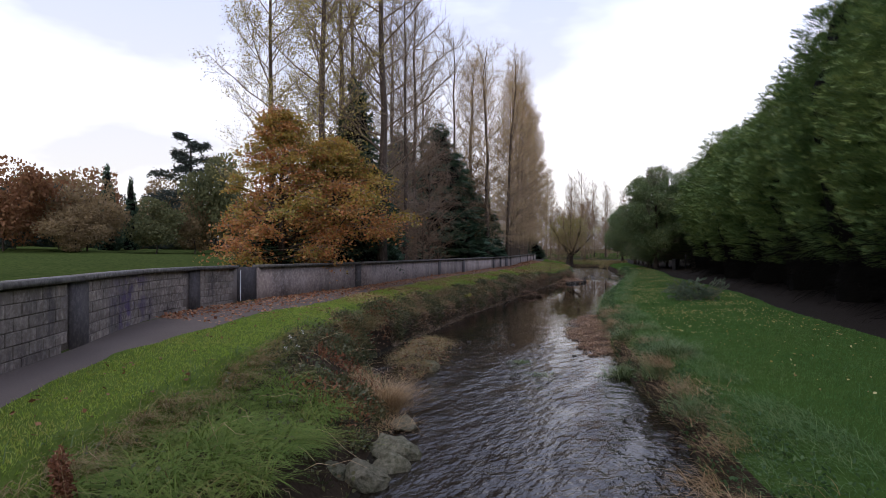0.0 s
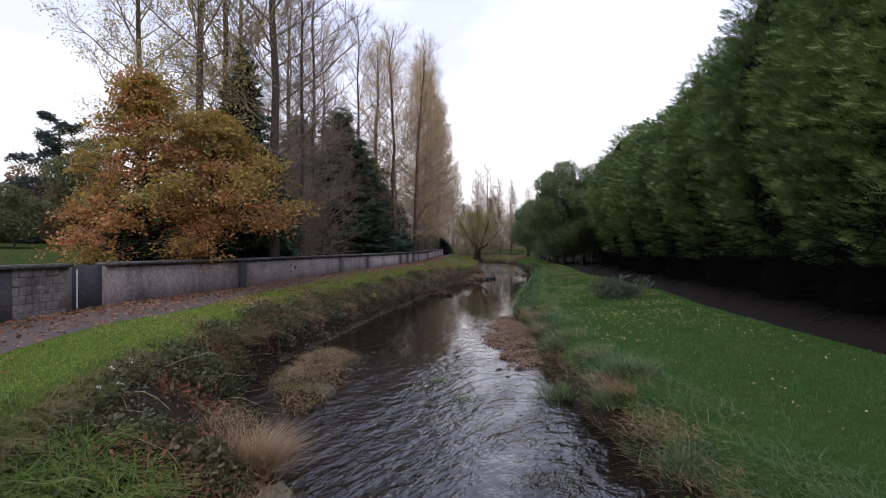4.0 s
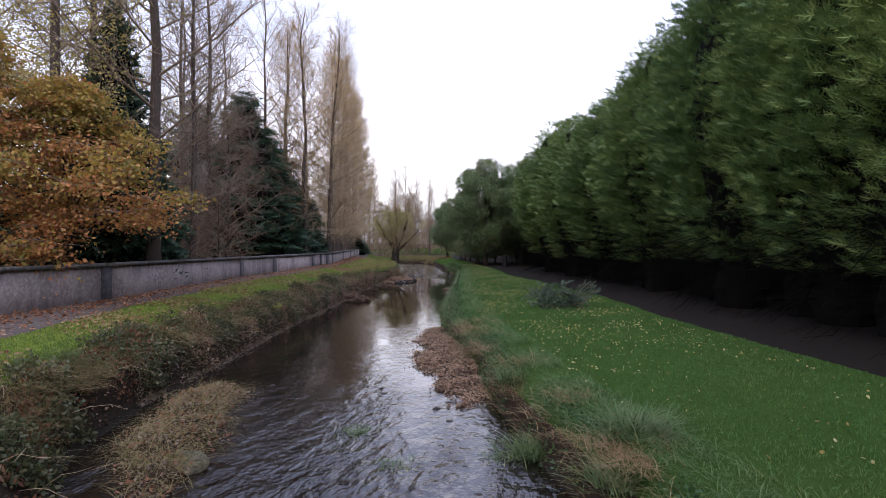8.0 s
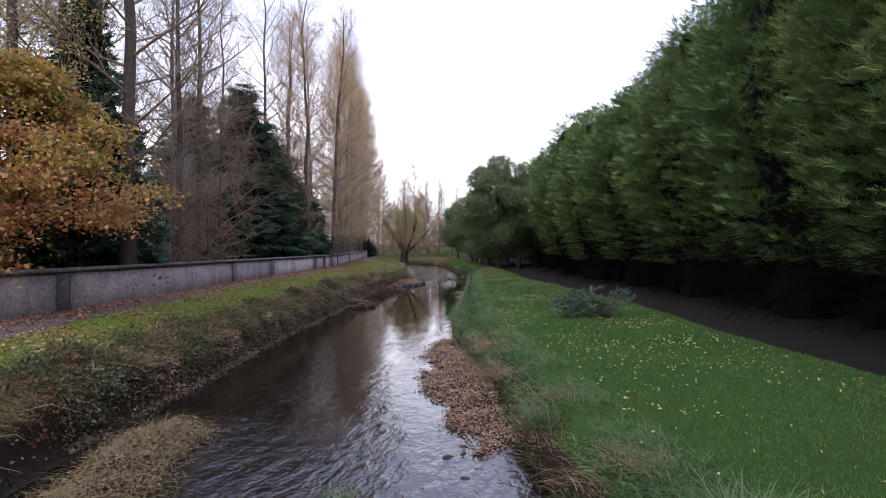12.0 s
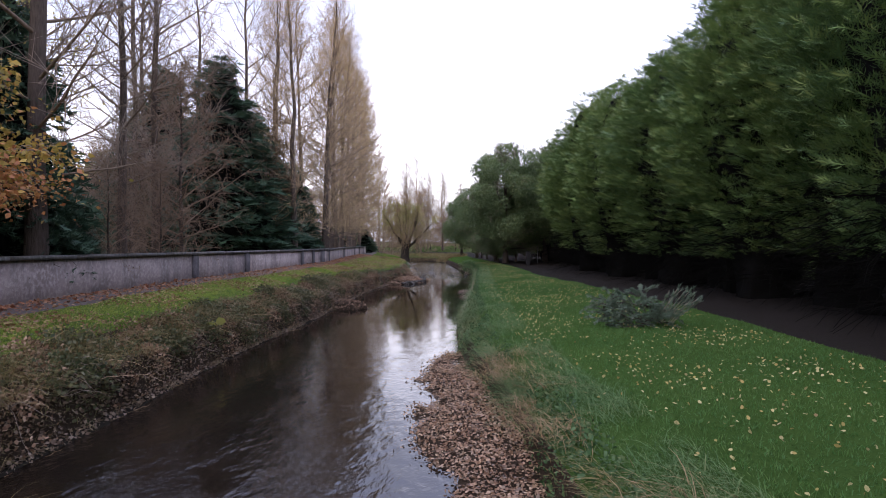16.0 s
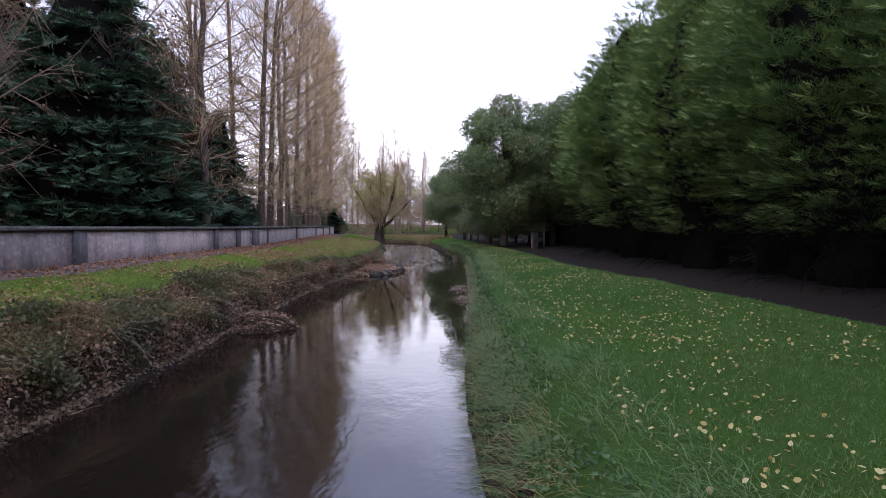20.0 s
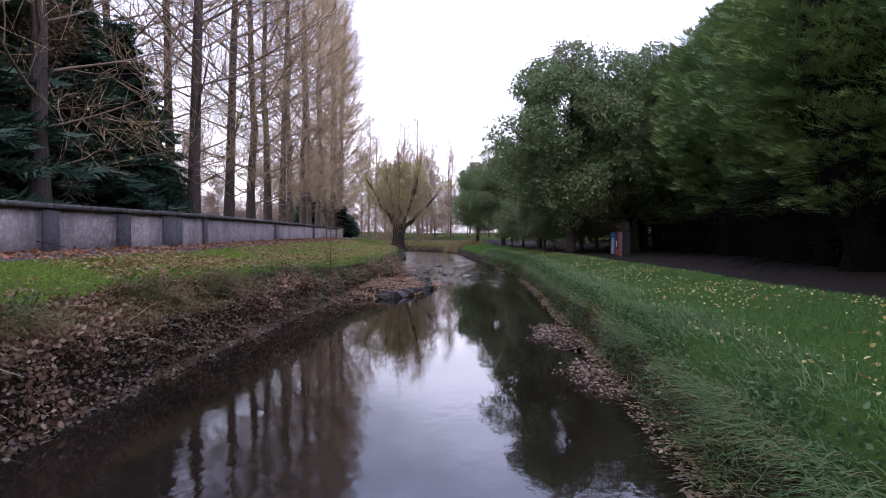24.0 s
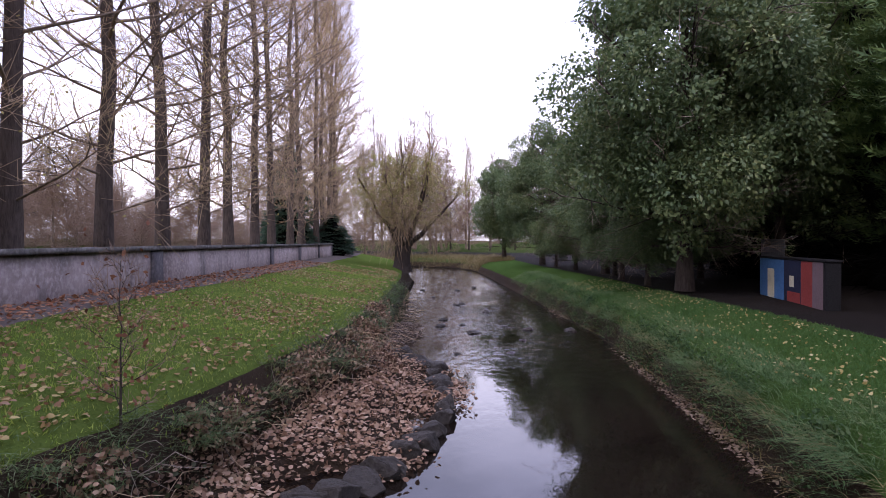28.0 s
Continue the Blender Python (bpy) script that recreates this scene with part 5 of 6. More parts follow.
# rank grass along both crests
p = scatter(G, 9000, -6, 80, lambda y: x_crest(y) - 0.45, lambda y: x_crest(y) + 0.5, 0, 1, 0.45, 0.7, 2.0)
stuff("crest_grass", "long rank grass on the bank's edge", "grass", blades(G, p, np.interp(p[:, 1], [12, 24], [0.30, 0.13]), 0.45, 0.7, 0.013, 3, np.tile([0.5, 0, 0], (len(p), 1))), M_RANK)
p = scatter(G, 60000, -6, 85, lambda y: x_right(y) + 0.22, lambda y: x_right_crest(y) + 0.9, 0, 1, 0.30, 0.6, 4.0)
stuff("right_crest_grass", "long rank grass hanging over the river bank", "grass", blades(G, p, 0.26, 0.45, 1.0, 0.010, 3, np.tile([-0.5, 0, 0], (len(p), 1))), M_EDGE)
# the mound of long grass on the shelf near the start
c = scatter(G, 120, -6, 6, lambda y: x_crest(y) - 0.12, lambda y: x_crest(y) + 0.25)
stuff("crest_fringe", "olive and tan grass fringing the lawn's edge", "grass", blades(G, np.repeat(c, 36, 0) + G.normal(size=(36 * len(c), 3)) * np.array([0.10, 0.10, 0.01]), 0.34, 0.45, 1.1, 0.011, 4, np.tile([0.6, -0.1, 0], (36 * len(c), 1))), M_DRYGRASS)
c = scatter(G, 330, -6, 2.8, lambda y: x_crest(y) + 0.15, lambda y: x_left(y) - 0.3, 0.0, 0.74)
p = np.repeat(c, 34, 0) + G.normal(size=(34 * len(c), 3)) * np.array([0.11, 0.11, 0.02])
stuff("mound_grass", "thick tussocks of long green grass", "grass", blades(G, p, np.repeat(G.uniform(0.32, 0.66, len(c)), 34), 0.42, 1.1, 0.015, 4, np.repeat(G.normal(size=(len(c), 3)) * 0.4 + np.array([0.4, -0.1, 0]), 34, 0)), M_LUSH)

# the overgrown western bank
def bank_points(n, y0, y1, patch, scale, seed, lift_max, u0=0.0, u1=0.95, flip=1, foot=0.0):
    p = scatter(G, n, y0, y1, lambda y: x_crest(y) + np.interp(y, [4, 16, 26, 40, 46], [0.08, 0.0, 0.12, 0.12, 0.30]), lambda y: x_left(y), u0, u1, patch, scale, seed, flip)
    p = p[(p[:, 2] > foot) | (p[:, 1] < 9) | (p[:, 1] > 47)]
    p[:, 2] += G.uniform(0, 1, len(p)) ** 1.5 * lift_max
    top = crest_z(p[:, 1]) + np.interp(p[:, 1], [14, 26], [0.22, 0.0])
    p[:, 2] = np.minimum(p[:, 2], top + G.uniform(-0.12, 0.04, len(p)))
    return p


p = bank_points(80000, -6, 80, 0.62, 0.9, 11, 0.30, 0.0, 1.0, 1, 0.07)
p = p[G.uniform(0, 1, len(p)) < np.interp(p[:, 1], [0, 3, 6, 14, 26, 42, 50, 55, 80], [0.3, 0.6, 0.9, 0.9, 0.6, 0.35, 0.32, 0.10, 0.3])]
p[:, 2] = np.maximum(p[:, 2], 0.02)
stuff("brambles", "dark bramble and ivy leaves over the river bank", "bramble", leaves(G, p, 0.066, 0.9, np.tile([0.5, -0.2, 0.3], (len(p), 1)), 0.75, 0.0, True), M_IVY)
p = bank_points(34000, -2, 80, 0.62, 0.7, 17, 0.10, 0.02, 0.95, 1, 0.3)
p = p[G.uniform(0, 1, len(p)) < np.interp(p[:, 1], [4, 10, 47, 51], [0.2, 0.8, 0.8, 0.12])]
stuff("withered_grass", "withered brown and olive grass on the bank", "grass", blades(G, p, np.interp(p[:, 1], [28, 42], [0.42, 0.26]), 0.5, 1.0, 0.011, 4, np.tile([0.7, -0.2, 0], (len(p), 1))), M_DRYGRASS)
p = bank_points(90000, 6, 80, 0.66, 0.9, 11, 0.14, 0.0, 1.0, -1, 0.06)
p = p[G.uniform(0, 1, len(p)) < np.interp(p[:, 1], [6, 16, 24, 34, 80], [0.08, 0.22, 0.4, 0.8, 0.9])]
stuff("bank_litter", "pale brown fallen leaves caught on the bank", "leaves", leaves(G, p, 0.064, 0.9, np.tile([0.4, 0, 0.1], (len(p), 1)), 0.75, 0.0, True), M_LITTER)
p = bank_points(56000, 20, 66, 0.25, 0.5, 5, 0.05, 0.04, 1.0)
p = p[G.uniform(0, 1, len(p)) < np.interp(p[:, 1], [20, 30, 44, 52, 66], [0.35, 0.8, 0.9, 0.5, 0.6])]
stuff("slope_litter", "russet leaves strewn down the slope", "leaves", leaves(G, p, 0.066, 0.9, None, 0.75, 0.6, True), M_LITTER)
p = bank_points(30000, 12, 56, 0.15, 0.7, 7, 0.06, 0.66, 1.03)
p[:, 2] = np.maximum(p[:, 2], 0.012)
stuff("foot_litter", "wet brown leaves at the foot of the bank", "leaves", leaves(G, p, 0.062, 0.9, np.tile([0.5, 0, -0.1], (len(p), 1)), 0.75, 0.3, True), M_WETLEAF)
p = bank_points(5000, 12, 56, 0.4, 0.7, 13, 0.03, 0.55, 0.98)
stuff("foot_grass", "dead brown grass hanging to the water", "grass", blades(G, p, 0.34, 0.5, 1.2, 0.010, 4, np.tile([0.8, -0.2, 0], (len(p), 1))), M_DRYGRASS)
p = bank_points(7000, 2.2, 16, 0.55, 0.8, 31, 0.25, 0.25, 0.9)
stuff("rusty_weeds", "rust-coloured dying weeds on the river shelf", "weeds", leaves(G, p, 0.11, 0.9, np.tile([0.2, -0.2, 0.6], (len(p), 1)), 0.4), M_RUST)
p = bank_points(300, -2, 78, 0.0, 1, 3, 0.1, 0.1, 0.9)
d = np.concatenate([G.normal(size=(len(p), 2)) * 0.8 + np.array([0.5, -0.3]), G.uniform(0.1, 0.9, (len(p), 1))], 1)
stuff("bank_stems", "thin arching bramble stems on the bank", "stems", tubes(curve_pts(p, d, G.uniform(0.5, 1.3, len(p)), 5, np.tile([0.2, 0, -0.9], (len(p), 1)), G, 0.03), np.tile(np.linspace(0.006, 0.002, 5), (len(p), 1)), 3), M_TWIG)
# lumps that hang over the western bank: tufts of tan grass, leafy bramble domes, drifts of leaves
def tufts(rng, centres, per, spread, length, sag, width, toward):
    n = len(centres) * per
    roots = np.repeat(centres, per, 0) + rng.normal(size=(n, 3)) * np.array([spread, spread, 0.03])
    return blades(rng, roots, np.repeat(length, per), 0.40, sag, width, 4, np.repeat(toward, per, 0))


def domes(rng, centres, radius, per, size, mat, name, label, category):
    k = np.repeat(np.arange(len(centres)), per)
    d = unit(rng.normal(size=(len(k), 3)) + np.array([0.35, -0.1, 0.35]))
    p = centres[k] + d * (radius[k] * rng.uniform(0.55, 1.05, len(k)))[:, None] * np.array([1, 1.25, 0.62])
    p[:, 2] = np.maximum(p[:, 2], 0.03)
    stuff(name, label, category, leaves(rng, p, size, 0.9, d, 0.7, 0.0, True), mat)


c = scatter(G, 600, 8, 46, x_crest, x_left, 0.14, 0.66, 0.3, 0.5, 81)
stuff("hanging_grass", "tan and olive grass tufts hanging over the bank's edge", "grass", tufts(G, c, 42, 0.13, G.uniform(0.28, 0.55, len(c)), 1.1, 0.011, np.tile([0.75, -0.15, 0], (len(c), 1))), M_DRYGRASS)
c = scatter(G, 800, 6, 74, x_crest, x_left, 0.0, 0.62, 0.35, 0.5, 85)
stuff("olive_tufts", "olive green grass tufts on the bank", "grass", tufts(G, c, 46, 0.14, G.uniform(0.16, 0.36, len(c)), 1.0, 0.012, np.tile([0.6, -0.1, 0], (len(c), 1))), M_RANK)
c = scatter(G, 640, 2, 40, x_crest, x_left, 0.08, 0.90, 0.6, 0.9, 11)
domes(G, c, G.uniform(0.18, 0.52, len(c)), 130, 0.074, M_IVY, "bramble_mounds", "dark mounds of bramble and dying leaves", "bramble")
c = scatter(G, 520, 14, 66, x_crest, x_left, 0.15, 0.90, 0.62, 0.9, 11, -1)
domes(G, c, G.uniform(0.14, 0.40, len(c)), 90, 0.066, M_LITTER, "leaf_drifts", "drifts of pale brown leaves caught on the bank", "leaves")
c = scatter(G, 150, 10, 62, x_crest, x_left, 0.35, 0.9, 0.3, 0.5, 99)
stuff("dead_stalks", "dead brown weed stalks hanging from the bank", "stems", tubes(curve_pts(np.repeat(c, 6, 0), np.repeat(np.tile([0.8, -0.2, 0.5], (len(c), 1)), 6, 0) + G.normal(size=(6 * len(c), 3)) * 0.6, G.uniform(0.3, 0.9, 6 * len(c)), 5, np.tile([0.2, 0, -1.0], (6 * len(c), 1)), G, 0.03), np.tile(np.linspace(0.006, 0.002, 5), (6 * len(c), 1)), 3), M_TWIG_GREY)
# eastern bank: weeds, litter and soil overhang
p = scatter(G, 32000, -4, 80, x_right, x_right_crest, 0.03, 1.0, 0.4, 0.9, 41)
p[:, 2] += G.uniform(0, 1, len(p)) ** 2 * 0.25
stuff("bank_weeds", "dark green nettles and weeds on the east bank", "weeds", leaves(G, p, 0.062, 0.9, np.tile([-0.4, -0.2, 0.5], (len(p), 1)), 0.6, 0.0, True), M_NETTLE)
p = scatter(G, 14000, -4, 80, x_right, x_right_crest, 0.0, 0.8, 0.45, 0.7, 47)
stuff("east_withered_grass", "withered tan grass along the water's edge", "grass", blades(G, p, 0.27, 0.5, 1.0, 0.012, 4, np.tile([-0.7, -0.2, 0], (len(p), 1))), M_DRYGRASS)
p = scatter(G, 26000, 18, 80, lambda y: x_right(y) + 0.06, x_right_crest, 0.0, 0.75, 0.35, 0.8, 57)
stuff("overhanging_grass", "dark green grass hanging over the east bank", "grass", blades(G, p, 0.34, 0.5, 1.2, 0.010, 4, np.tile([-0.7, -0.2, 0], (len(p), 1))), M_EDGE)
p = scatter(G, 4200, 38, 66, lambda y: x_right(y) - 0.25, x_right_crest, 0.0, 0.6, 0.4, 0.5, 53)
p[:, 2] = np.maximum(p[:, 2], 0.015) + G.uniform(0, 0.04, len(p))
stuff("east_litter", "brown leaves washed up along the east bank", "leaves", leaves(G, p, 0.06, 0.9, None, 0.75, 0.75, True), M_WETLEAF)

# fallen leaves on grass and path
p = scatter(G, 20000, 6, 76, x_right_crest, x_track, 0.06, 0.92, 0.30, 0.5, 61)
p = p[G.uniform(0, 1, len(p)) < np.interp(p[:, 1], [8, 14, 20, 40, 52], [0.06, 0.22, 0.65, 0.5, 0.36])]
p[:, 2] += 0.05
stuff("lawn_leaves", "yellow leaves lying in the grass", "leaves", leaves(G, p, 0.056, 0.9, None, 0.7, 0.5, True), M_FALLEN)
p = scatter(G, 32000, 9, 80, x_lawn, x_crest, 0.0, 0.98, 0.45, 0.4, 67)
p = p[G.uniform(0, 1, len(p)) < np.interp(p[:, 1], [9, 14, 30, 48], [0.25, 0.65, 0.65, 0.95])]
p[:, 2] += 0.05
stuff("west_lawn_leaves", "brown and yellow leaves strewn over the grass", "leaves", leaves(G, p, 0.074, 0.9, None, 0.7, 0.7, True), M_STREWN)
p = scatter(G, 260, -6, 18, x_lawn, x_crest, 0.05, 0.9, 0.4, 0.4, 71)
p[:, 2] += 0.05
stuff("dark_lawn_leaves", "few dark leaves on the grass", "leaves", leaves(G, p, 0.075, 0.9, None, 0.8, 0.75), M_RUST)
p = scatter(G, 34000, 5, 78, lambda y: x_wall(y) + 0.1, x_lawn, 0.0, 1.0)
u = (p[:, 0] - x_wall(p[:, 1])) / (x_lawn(p[:, 1]) - x_wall(p[:, 1]))
p = p[G.uniform(0, 1, len(p)) < np.exp(-u * 3.2) * np.interp(p[:, 1], [15, 32], [1, 0.22]) + np.interp(p[:, 1], [20, 45], [0.10, 0.16])]
p[:, 2] += 0.05
stuff("path_leaves", "rusty leaves drifted along the foot of the wall", "leaves", leaves(G, p, 0.10, 0.9, None, 0.75, 0.8), M_DRIFT)


def rock(rng, x, yy, z, size, label="mossy grey boulder at the water's edge", group="boulders", mat=None):
    bm = bmesh.new()
    for q in unit(rng.normal(size=(22, 3))) * rng.uniform(0.85, 1.12, (22, 1)):
        bm.verts.new(Vector((q[0] * size[0], q[1] * size[1], q[2] * size[2])))
    bmesh.ops.convex_hull(bm, input=bm.verts[:])
    bmesh.ops.bevel(bm, geom=bm.edges[:], offset=0.05 * min(size), segments=1, affect="EDGES")
    bmesh.ops.triangulate(bm, faces=bm.faces[:])
    bmesh.ops.subdivide_edges(bm, edges=[e for e in bm.edges if e.calc_length() > 0.12], cuts=2, use_grid_fill=True)
    off = rng.uniform(0, 50)
    for v in bm.verts:
        v.co *= 1 + 0.16 * noise.noise(v.co * 6 + Vector((off, 0, 0))) + 0.09 * noise.noise(v.co * 17 + Vector((0, off, 0)))
    me = bpy.data.meshes.new("rock")
    bm.to_mesh(me)
    bm.free()
    me.materials.append(mat or M_ROCK)
    return thing("rock", label, "rock", pose(x, yy, z, 0, 0, rng.uniform(0, 360)), me, group)


for x, yy, z, a, b, c in ((-0.08, 1.36, 0.10, 0.36, 0.34, 0.30), (-0.42, 2.62, 0.10, 0.48, 0.36, 0.26), (-0.10, 2.05, 0.05, 0.30, 0.24, 0.20), (-1.05, 4.0, 0.06, 0.30, 0.26, 0.18), (-0.55, 1.2, 0.1, 0.3, 0.26, 0.2), (0.4, 0.2, 0.05, 0.28, 0.22, 0.16), (-3.4, 9.2, 0.05, 0.4, 0.3, 0.22), (-4.3, 10.8, 0.05, 0.42, 0.3, 0.2)):
    rock(G, x, yy, z, (a, b, c))


def mound(name, label, cx, cy, hw, hl, turn, top, mat, seed):
    """A low bank of silt and shingle that rises out of the river bed."""
    n, m = 22, 56
    verts = []
    for j in range(m + 1):
        for i in range(n + 1):
            u, v = i / n * 2 - 1, j / m * 2 - 1
            edge = 0.88 + 0.42 * noise.noise((u * 1.3 + seed, v * 2.6, 2)) + 0.26 * noise.noise((u * 3.5 + seed, v * 8.0, 6))
            r = math.hypot(u, v) / max(edge, 0.5)
            a, b = u * hw, v * hl
            h = top * (1 - r**2.2) + 0.07 * noise.noise((a * 1.6, b * 1.6, seed)) + 0.035 * noise.noise((a * 5, b * 5, seed))
            h = max(h, -0.34)
            c, s = math.cos(radians(turn)), math.sin(radians(turn))
            verts.append((cx + a * c - b * s, cy + a * s + b * c, h))
    idx = np.arange(len(verts)).reshape(m + 1, n + 1)
    q = np.stack([idx[:-1, :-1], idx[:-1, 1:], idx[1:, 1:], idx[1:, :-1]], -1).reshape(-1, 4)
    ob = thing(name, label, "river bar", data=mesh_np(name, verts, q, [mat], None, True), kind="structure")
    v = np.array(verts)
    return v[v[:, 2] > 0.0]


def litter_on(v, n, reach, name, label, mat, size=0.095, rise=0.05):
    k = G.integers(0, len(v), n)
    p = v[k] + np.concatenate([G.normal(size=(n, 2)) * reach, G.uniform(0.0, rise, (n, 1))], 1)
    p[:, 2] = np.maximum(p[:, 2], 0.012)
    stuff(name, label, "leaves", leaves(G, p, size, 0.9, None, 0.75, 0.7, True), mat)


v = mound("leaf_bar", "low shingle bar covered with fallen leaves", -1.10, 19.4, 1.25, 6.2, 16, 0.18, M_SOIL, 1)
litter_on(v, 14000, 0.10, "bar_litter", "pale brown leaves covering the shingle bar", M_PALELEAF, 0.050, 0.05)
litter_on(v, 5000, 0.16, "bar_wet_litter", "dark wet leaves between the pale ones on the bar", M_WETLEAF, 0.055, 0.03)
v = mound("west_leaf_bar", "leaf-strewn gravel bar below the bank", -14.1, 57.4, 2.3, 5.0, 10, 0.42, M_SOIL, 7)
litter_on(v, 17000, 0.16, "west_bar_litter", "dry russet leaves covering the gravel bar", M_PALELEAF, 0.075, 0.04)
for k in range(20):
    f = k / 19
    a = radians(-78 + 165 * f)
    rock(G, -13.7 + 1.75 * math.cos(a) - 0.17 * 4.3 * math.sin(a) + G.uniform(-0.1, 0.1), 57.6 + 4.3 * math.sin(a) + G.uniform(-0.15, 0.15), 0.06, (G.uniform(0.2, 0.42), G.uniform(0.18, 0.34), G.uniform(0.14, 0.26)), "dark wet stone edging the gravel bar", "stones of the bar", M_WETROCK)
# silt shelves and rafts of washed-up debris
for k, (x, yy, hw, hl, turn, top) in enumerate([(-4.6, 10.9, 0.75, 3.9, 22, 0.36), (-10.35, 36.3, 1.0, 1.2, 30, 0.36), (-6.45, 47.0, 0.55, 1.5, 14, 0.09), (-5.75, 43.2, 0.40, 1.3, 12, 0.08), (-15.4, 66.0, 0.7, 2.6, 16, 0.12), (-10.6, 72, 0.5, 2.2, 16, 0.12)]):
    v = mound("debris_raft", "raft of washed-up leaves and twigs", x, yy, hw, hl, turn, top, M_SOIL, 11 + k)
    if k == 0:
        p = v[G.integers(0, len(v), 2600)] + G.normal(size=(2600, 3)) * np.array([0.12, 0.12, 0.0])
        stuff("shelf_grass", "matted tan and olive grass on the river shelf", "grass", blades(G, p, 0.40, 0.8, 1.0, 0.010, 4, np.tile([0.3, -0.3, 0], (2600, 1))), M_DRYGRASS)
        litter_on(v, 900, 0.16, "shelf_litter", "dark brown leaves matted on the shelf", M_RUST, 0.07, 0.08)
    litter_on(v, int(800 * hw * hl) + (1600 if k == 1 else 220), 0.10, "raft_litter", "wet leaves and twigs on the raft", M_LITTER if k == 1 else M_WETLEAF, 0.055, 0.05)


def clump(rng, x, yy, n, length, spread, mat, name, label, z=None, lean=0.5, sag=0.5, width=0.010, group=""):
    base = float(ground_z(x, yy)[0]) if z is None else z
    r = rng.normal(size=(n, 3)) * spread * np.array([1, 1, 0])
    geo = blades(rng, r, length, lean, sag, width, 4, r * 1.2)
    return thing(name, label, "grass", pose(x, yy, base), mesh_np(name, *geo, [mat]), group)


clump(G, -1.85, 4.5, 1500, 0.78, 0.20, M_STRAW, "straw_clump", "bleached tussock of dead straw on the shelf", None, 0.55, 0.55)
for x, yy, n, ln in ((-2.6, 6.4, 260, 0.45), (-3.7, 8.9, 200, 0.45), (-4.2, 9.8, 240, 0.42), (-4.9, 11.9, 220, 0.36), (-1.2, 3.4, 250, 0.4), (-3.2, 5.2, 260, 0.4), (-5.3, 13.2, 160, 0.3)):
    clump(G, x, yy, n, ln, 0.26, M_DRYGRASS if n < 250 else M_STRAW, "dry_tussock", "dry tan grass tussock on the river shelf", 0.16 if yy > 8 else None, 0.9, 1.0, 0.009, "dry tussocks")
for x, yy, n, ln in ((0.55, 16.2, 260, 0.38), (5.0, 1.9, 520, 0.5), (5.5, 0.9, 480, 0.5), (4.4, 3.4, 300, 0.42), (3.0, 8.6, 260, 0.42)):
    clump(G, x, yy, n, ln, 0.26, M_STRAW, "east_tussock", "orange-brown dead grass tussock at the water's edge", None, 0.8, 1.0, 0.009, "dead tussocks on the east bank")
yy = G.uniform(3.5, 21, 32)
c = np.stack([x_right(yy) + G.uniform(0.15, 0.7, 32), yy, np.zeros(32)], -1)
c[:, 2] = ground_z(c[:, 0], c[:, 1])
stuff("fringe_grass", "tangled orange-brown dead grass at the water's edge", "grass", tufts(G, c, 130, 0.26, G.uniform(0.20, 0.36, 32), 1.0, 0.009, np.tile([-0.5, -0.2, 0], (32, 1))), M_STRAW)
for x, yy in ((3.1, 9.1), (2.9, 8.3), (1.7, 10.8), (1.2, 13.2), (4.0, 5.4)):
    clump(G, x, yy, 420, 0.5, 0.2, M_RANK, "sedge_tuft", "tall pale green sedge tuft", None, 0.5, 0.7, 0.016, "sedge tufts")


def dock(rng, x, yy):
    z = float(ground_z(x, yy)[0])
    ob = thing("dock_plant", "dead rust-brown dock with seed heads", "plant", pose(x, yy, z))
    for k in range(4):
        a = rng.uniform(0, 6.28)
        top = np.array([np.cos(a) * 0.12, np.sin(a) * 0.12, rng.uniform(0.6, 0.9)])
        line = np.array([[0, 0, 0], top * 0.5 + rng.normal(size=3) * 0.02, top])[None]
        stalk = part("stalk", mesh_np("stalk", *tubes(line, np.array([[0.008, 0.006, 0.004]]), 5), [M_TWIG]), ob)
        q, _ = on_line(np.repeat(line, 260, 0), rng.uniform(0.35, 1, 260))
        tagged(part("seed_head", mesh_np("seed_head", *leaves(rng, q + rng.normal(size=q.shape) * 0.025, 0.04, 0.9), [M_RUST]), stalk), kind="stuff")


dock(G, -0.25, -2.75)

sg = deciduous(G, 1.7, 0.014, 16, 0.62, (15, 62), 0.08, 5, 3, 0.16, twig_r=0.003)
tree("sapling", "thin dark sapling with a few brown leaves on the bank", (-13.95, 52.6, float(ground_z(-13.95, 52.6)[0])), sg, M_BARK, M_SCRUB, crown_leaves(G, sg[3], 90, 0.06), M_RUST, branch=M_BARK)


def burdock(rng, x, yy):
    ob = thing("burdock", "burdock with broad pale green leaves on the bank", "plant", pose(x, yy, float(ground_z(x, yy)[0])))
    for k in range(8):
        a = k * 2.4
        way = np.array([np.cos(a), np.sin(a), rng.uniform(0.5, 1.2)])
        line = curve_pts(np.zeros((1, 3)), way[None], np.array([rng.uniform(0.2, 0.34)]), 4, np.array([[0, 0, -0.2]]), rng, 0.01)
        stalk = part("stalk", mesh_np("stalk", *tubes(line, np.linspace(0.009, 0.005, 4)[None], 5), [M_RANK]), ob)
        part("leaf", mesh_np("leaf", *leaves(rng, line[:, -1], 0.30, 0.2, way[None] * np.array([1, 1, -0.2]), 0.75, 0.0, True), [M_WILLOW]), stalk)


burdock(G, -9.05, 22.8)


M_CUT = leafage("wilting_sprays", [(0.040, 0.070, 0.046), (0.075, 0.115, 0.076), (0.14, 0.185, 0.125), (0.22, 0.25, 0.18)], 0.6, 0.2)


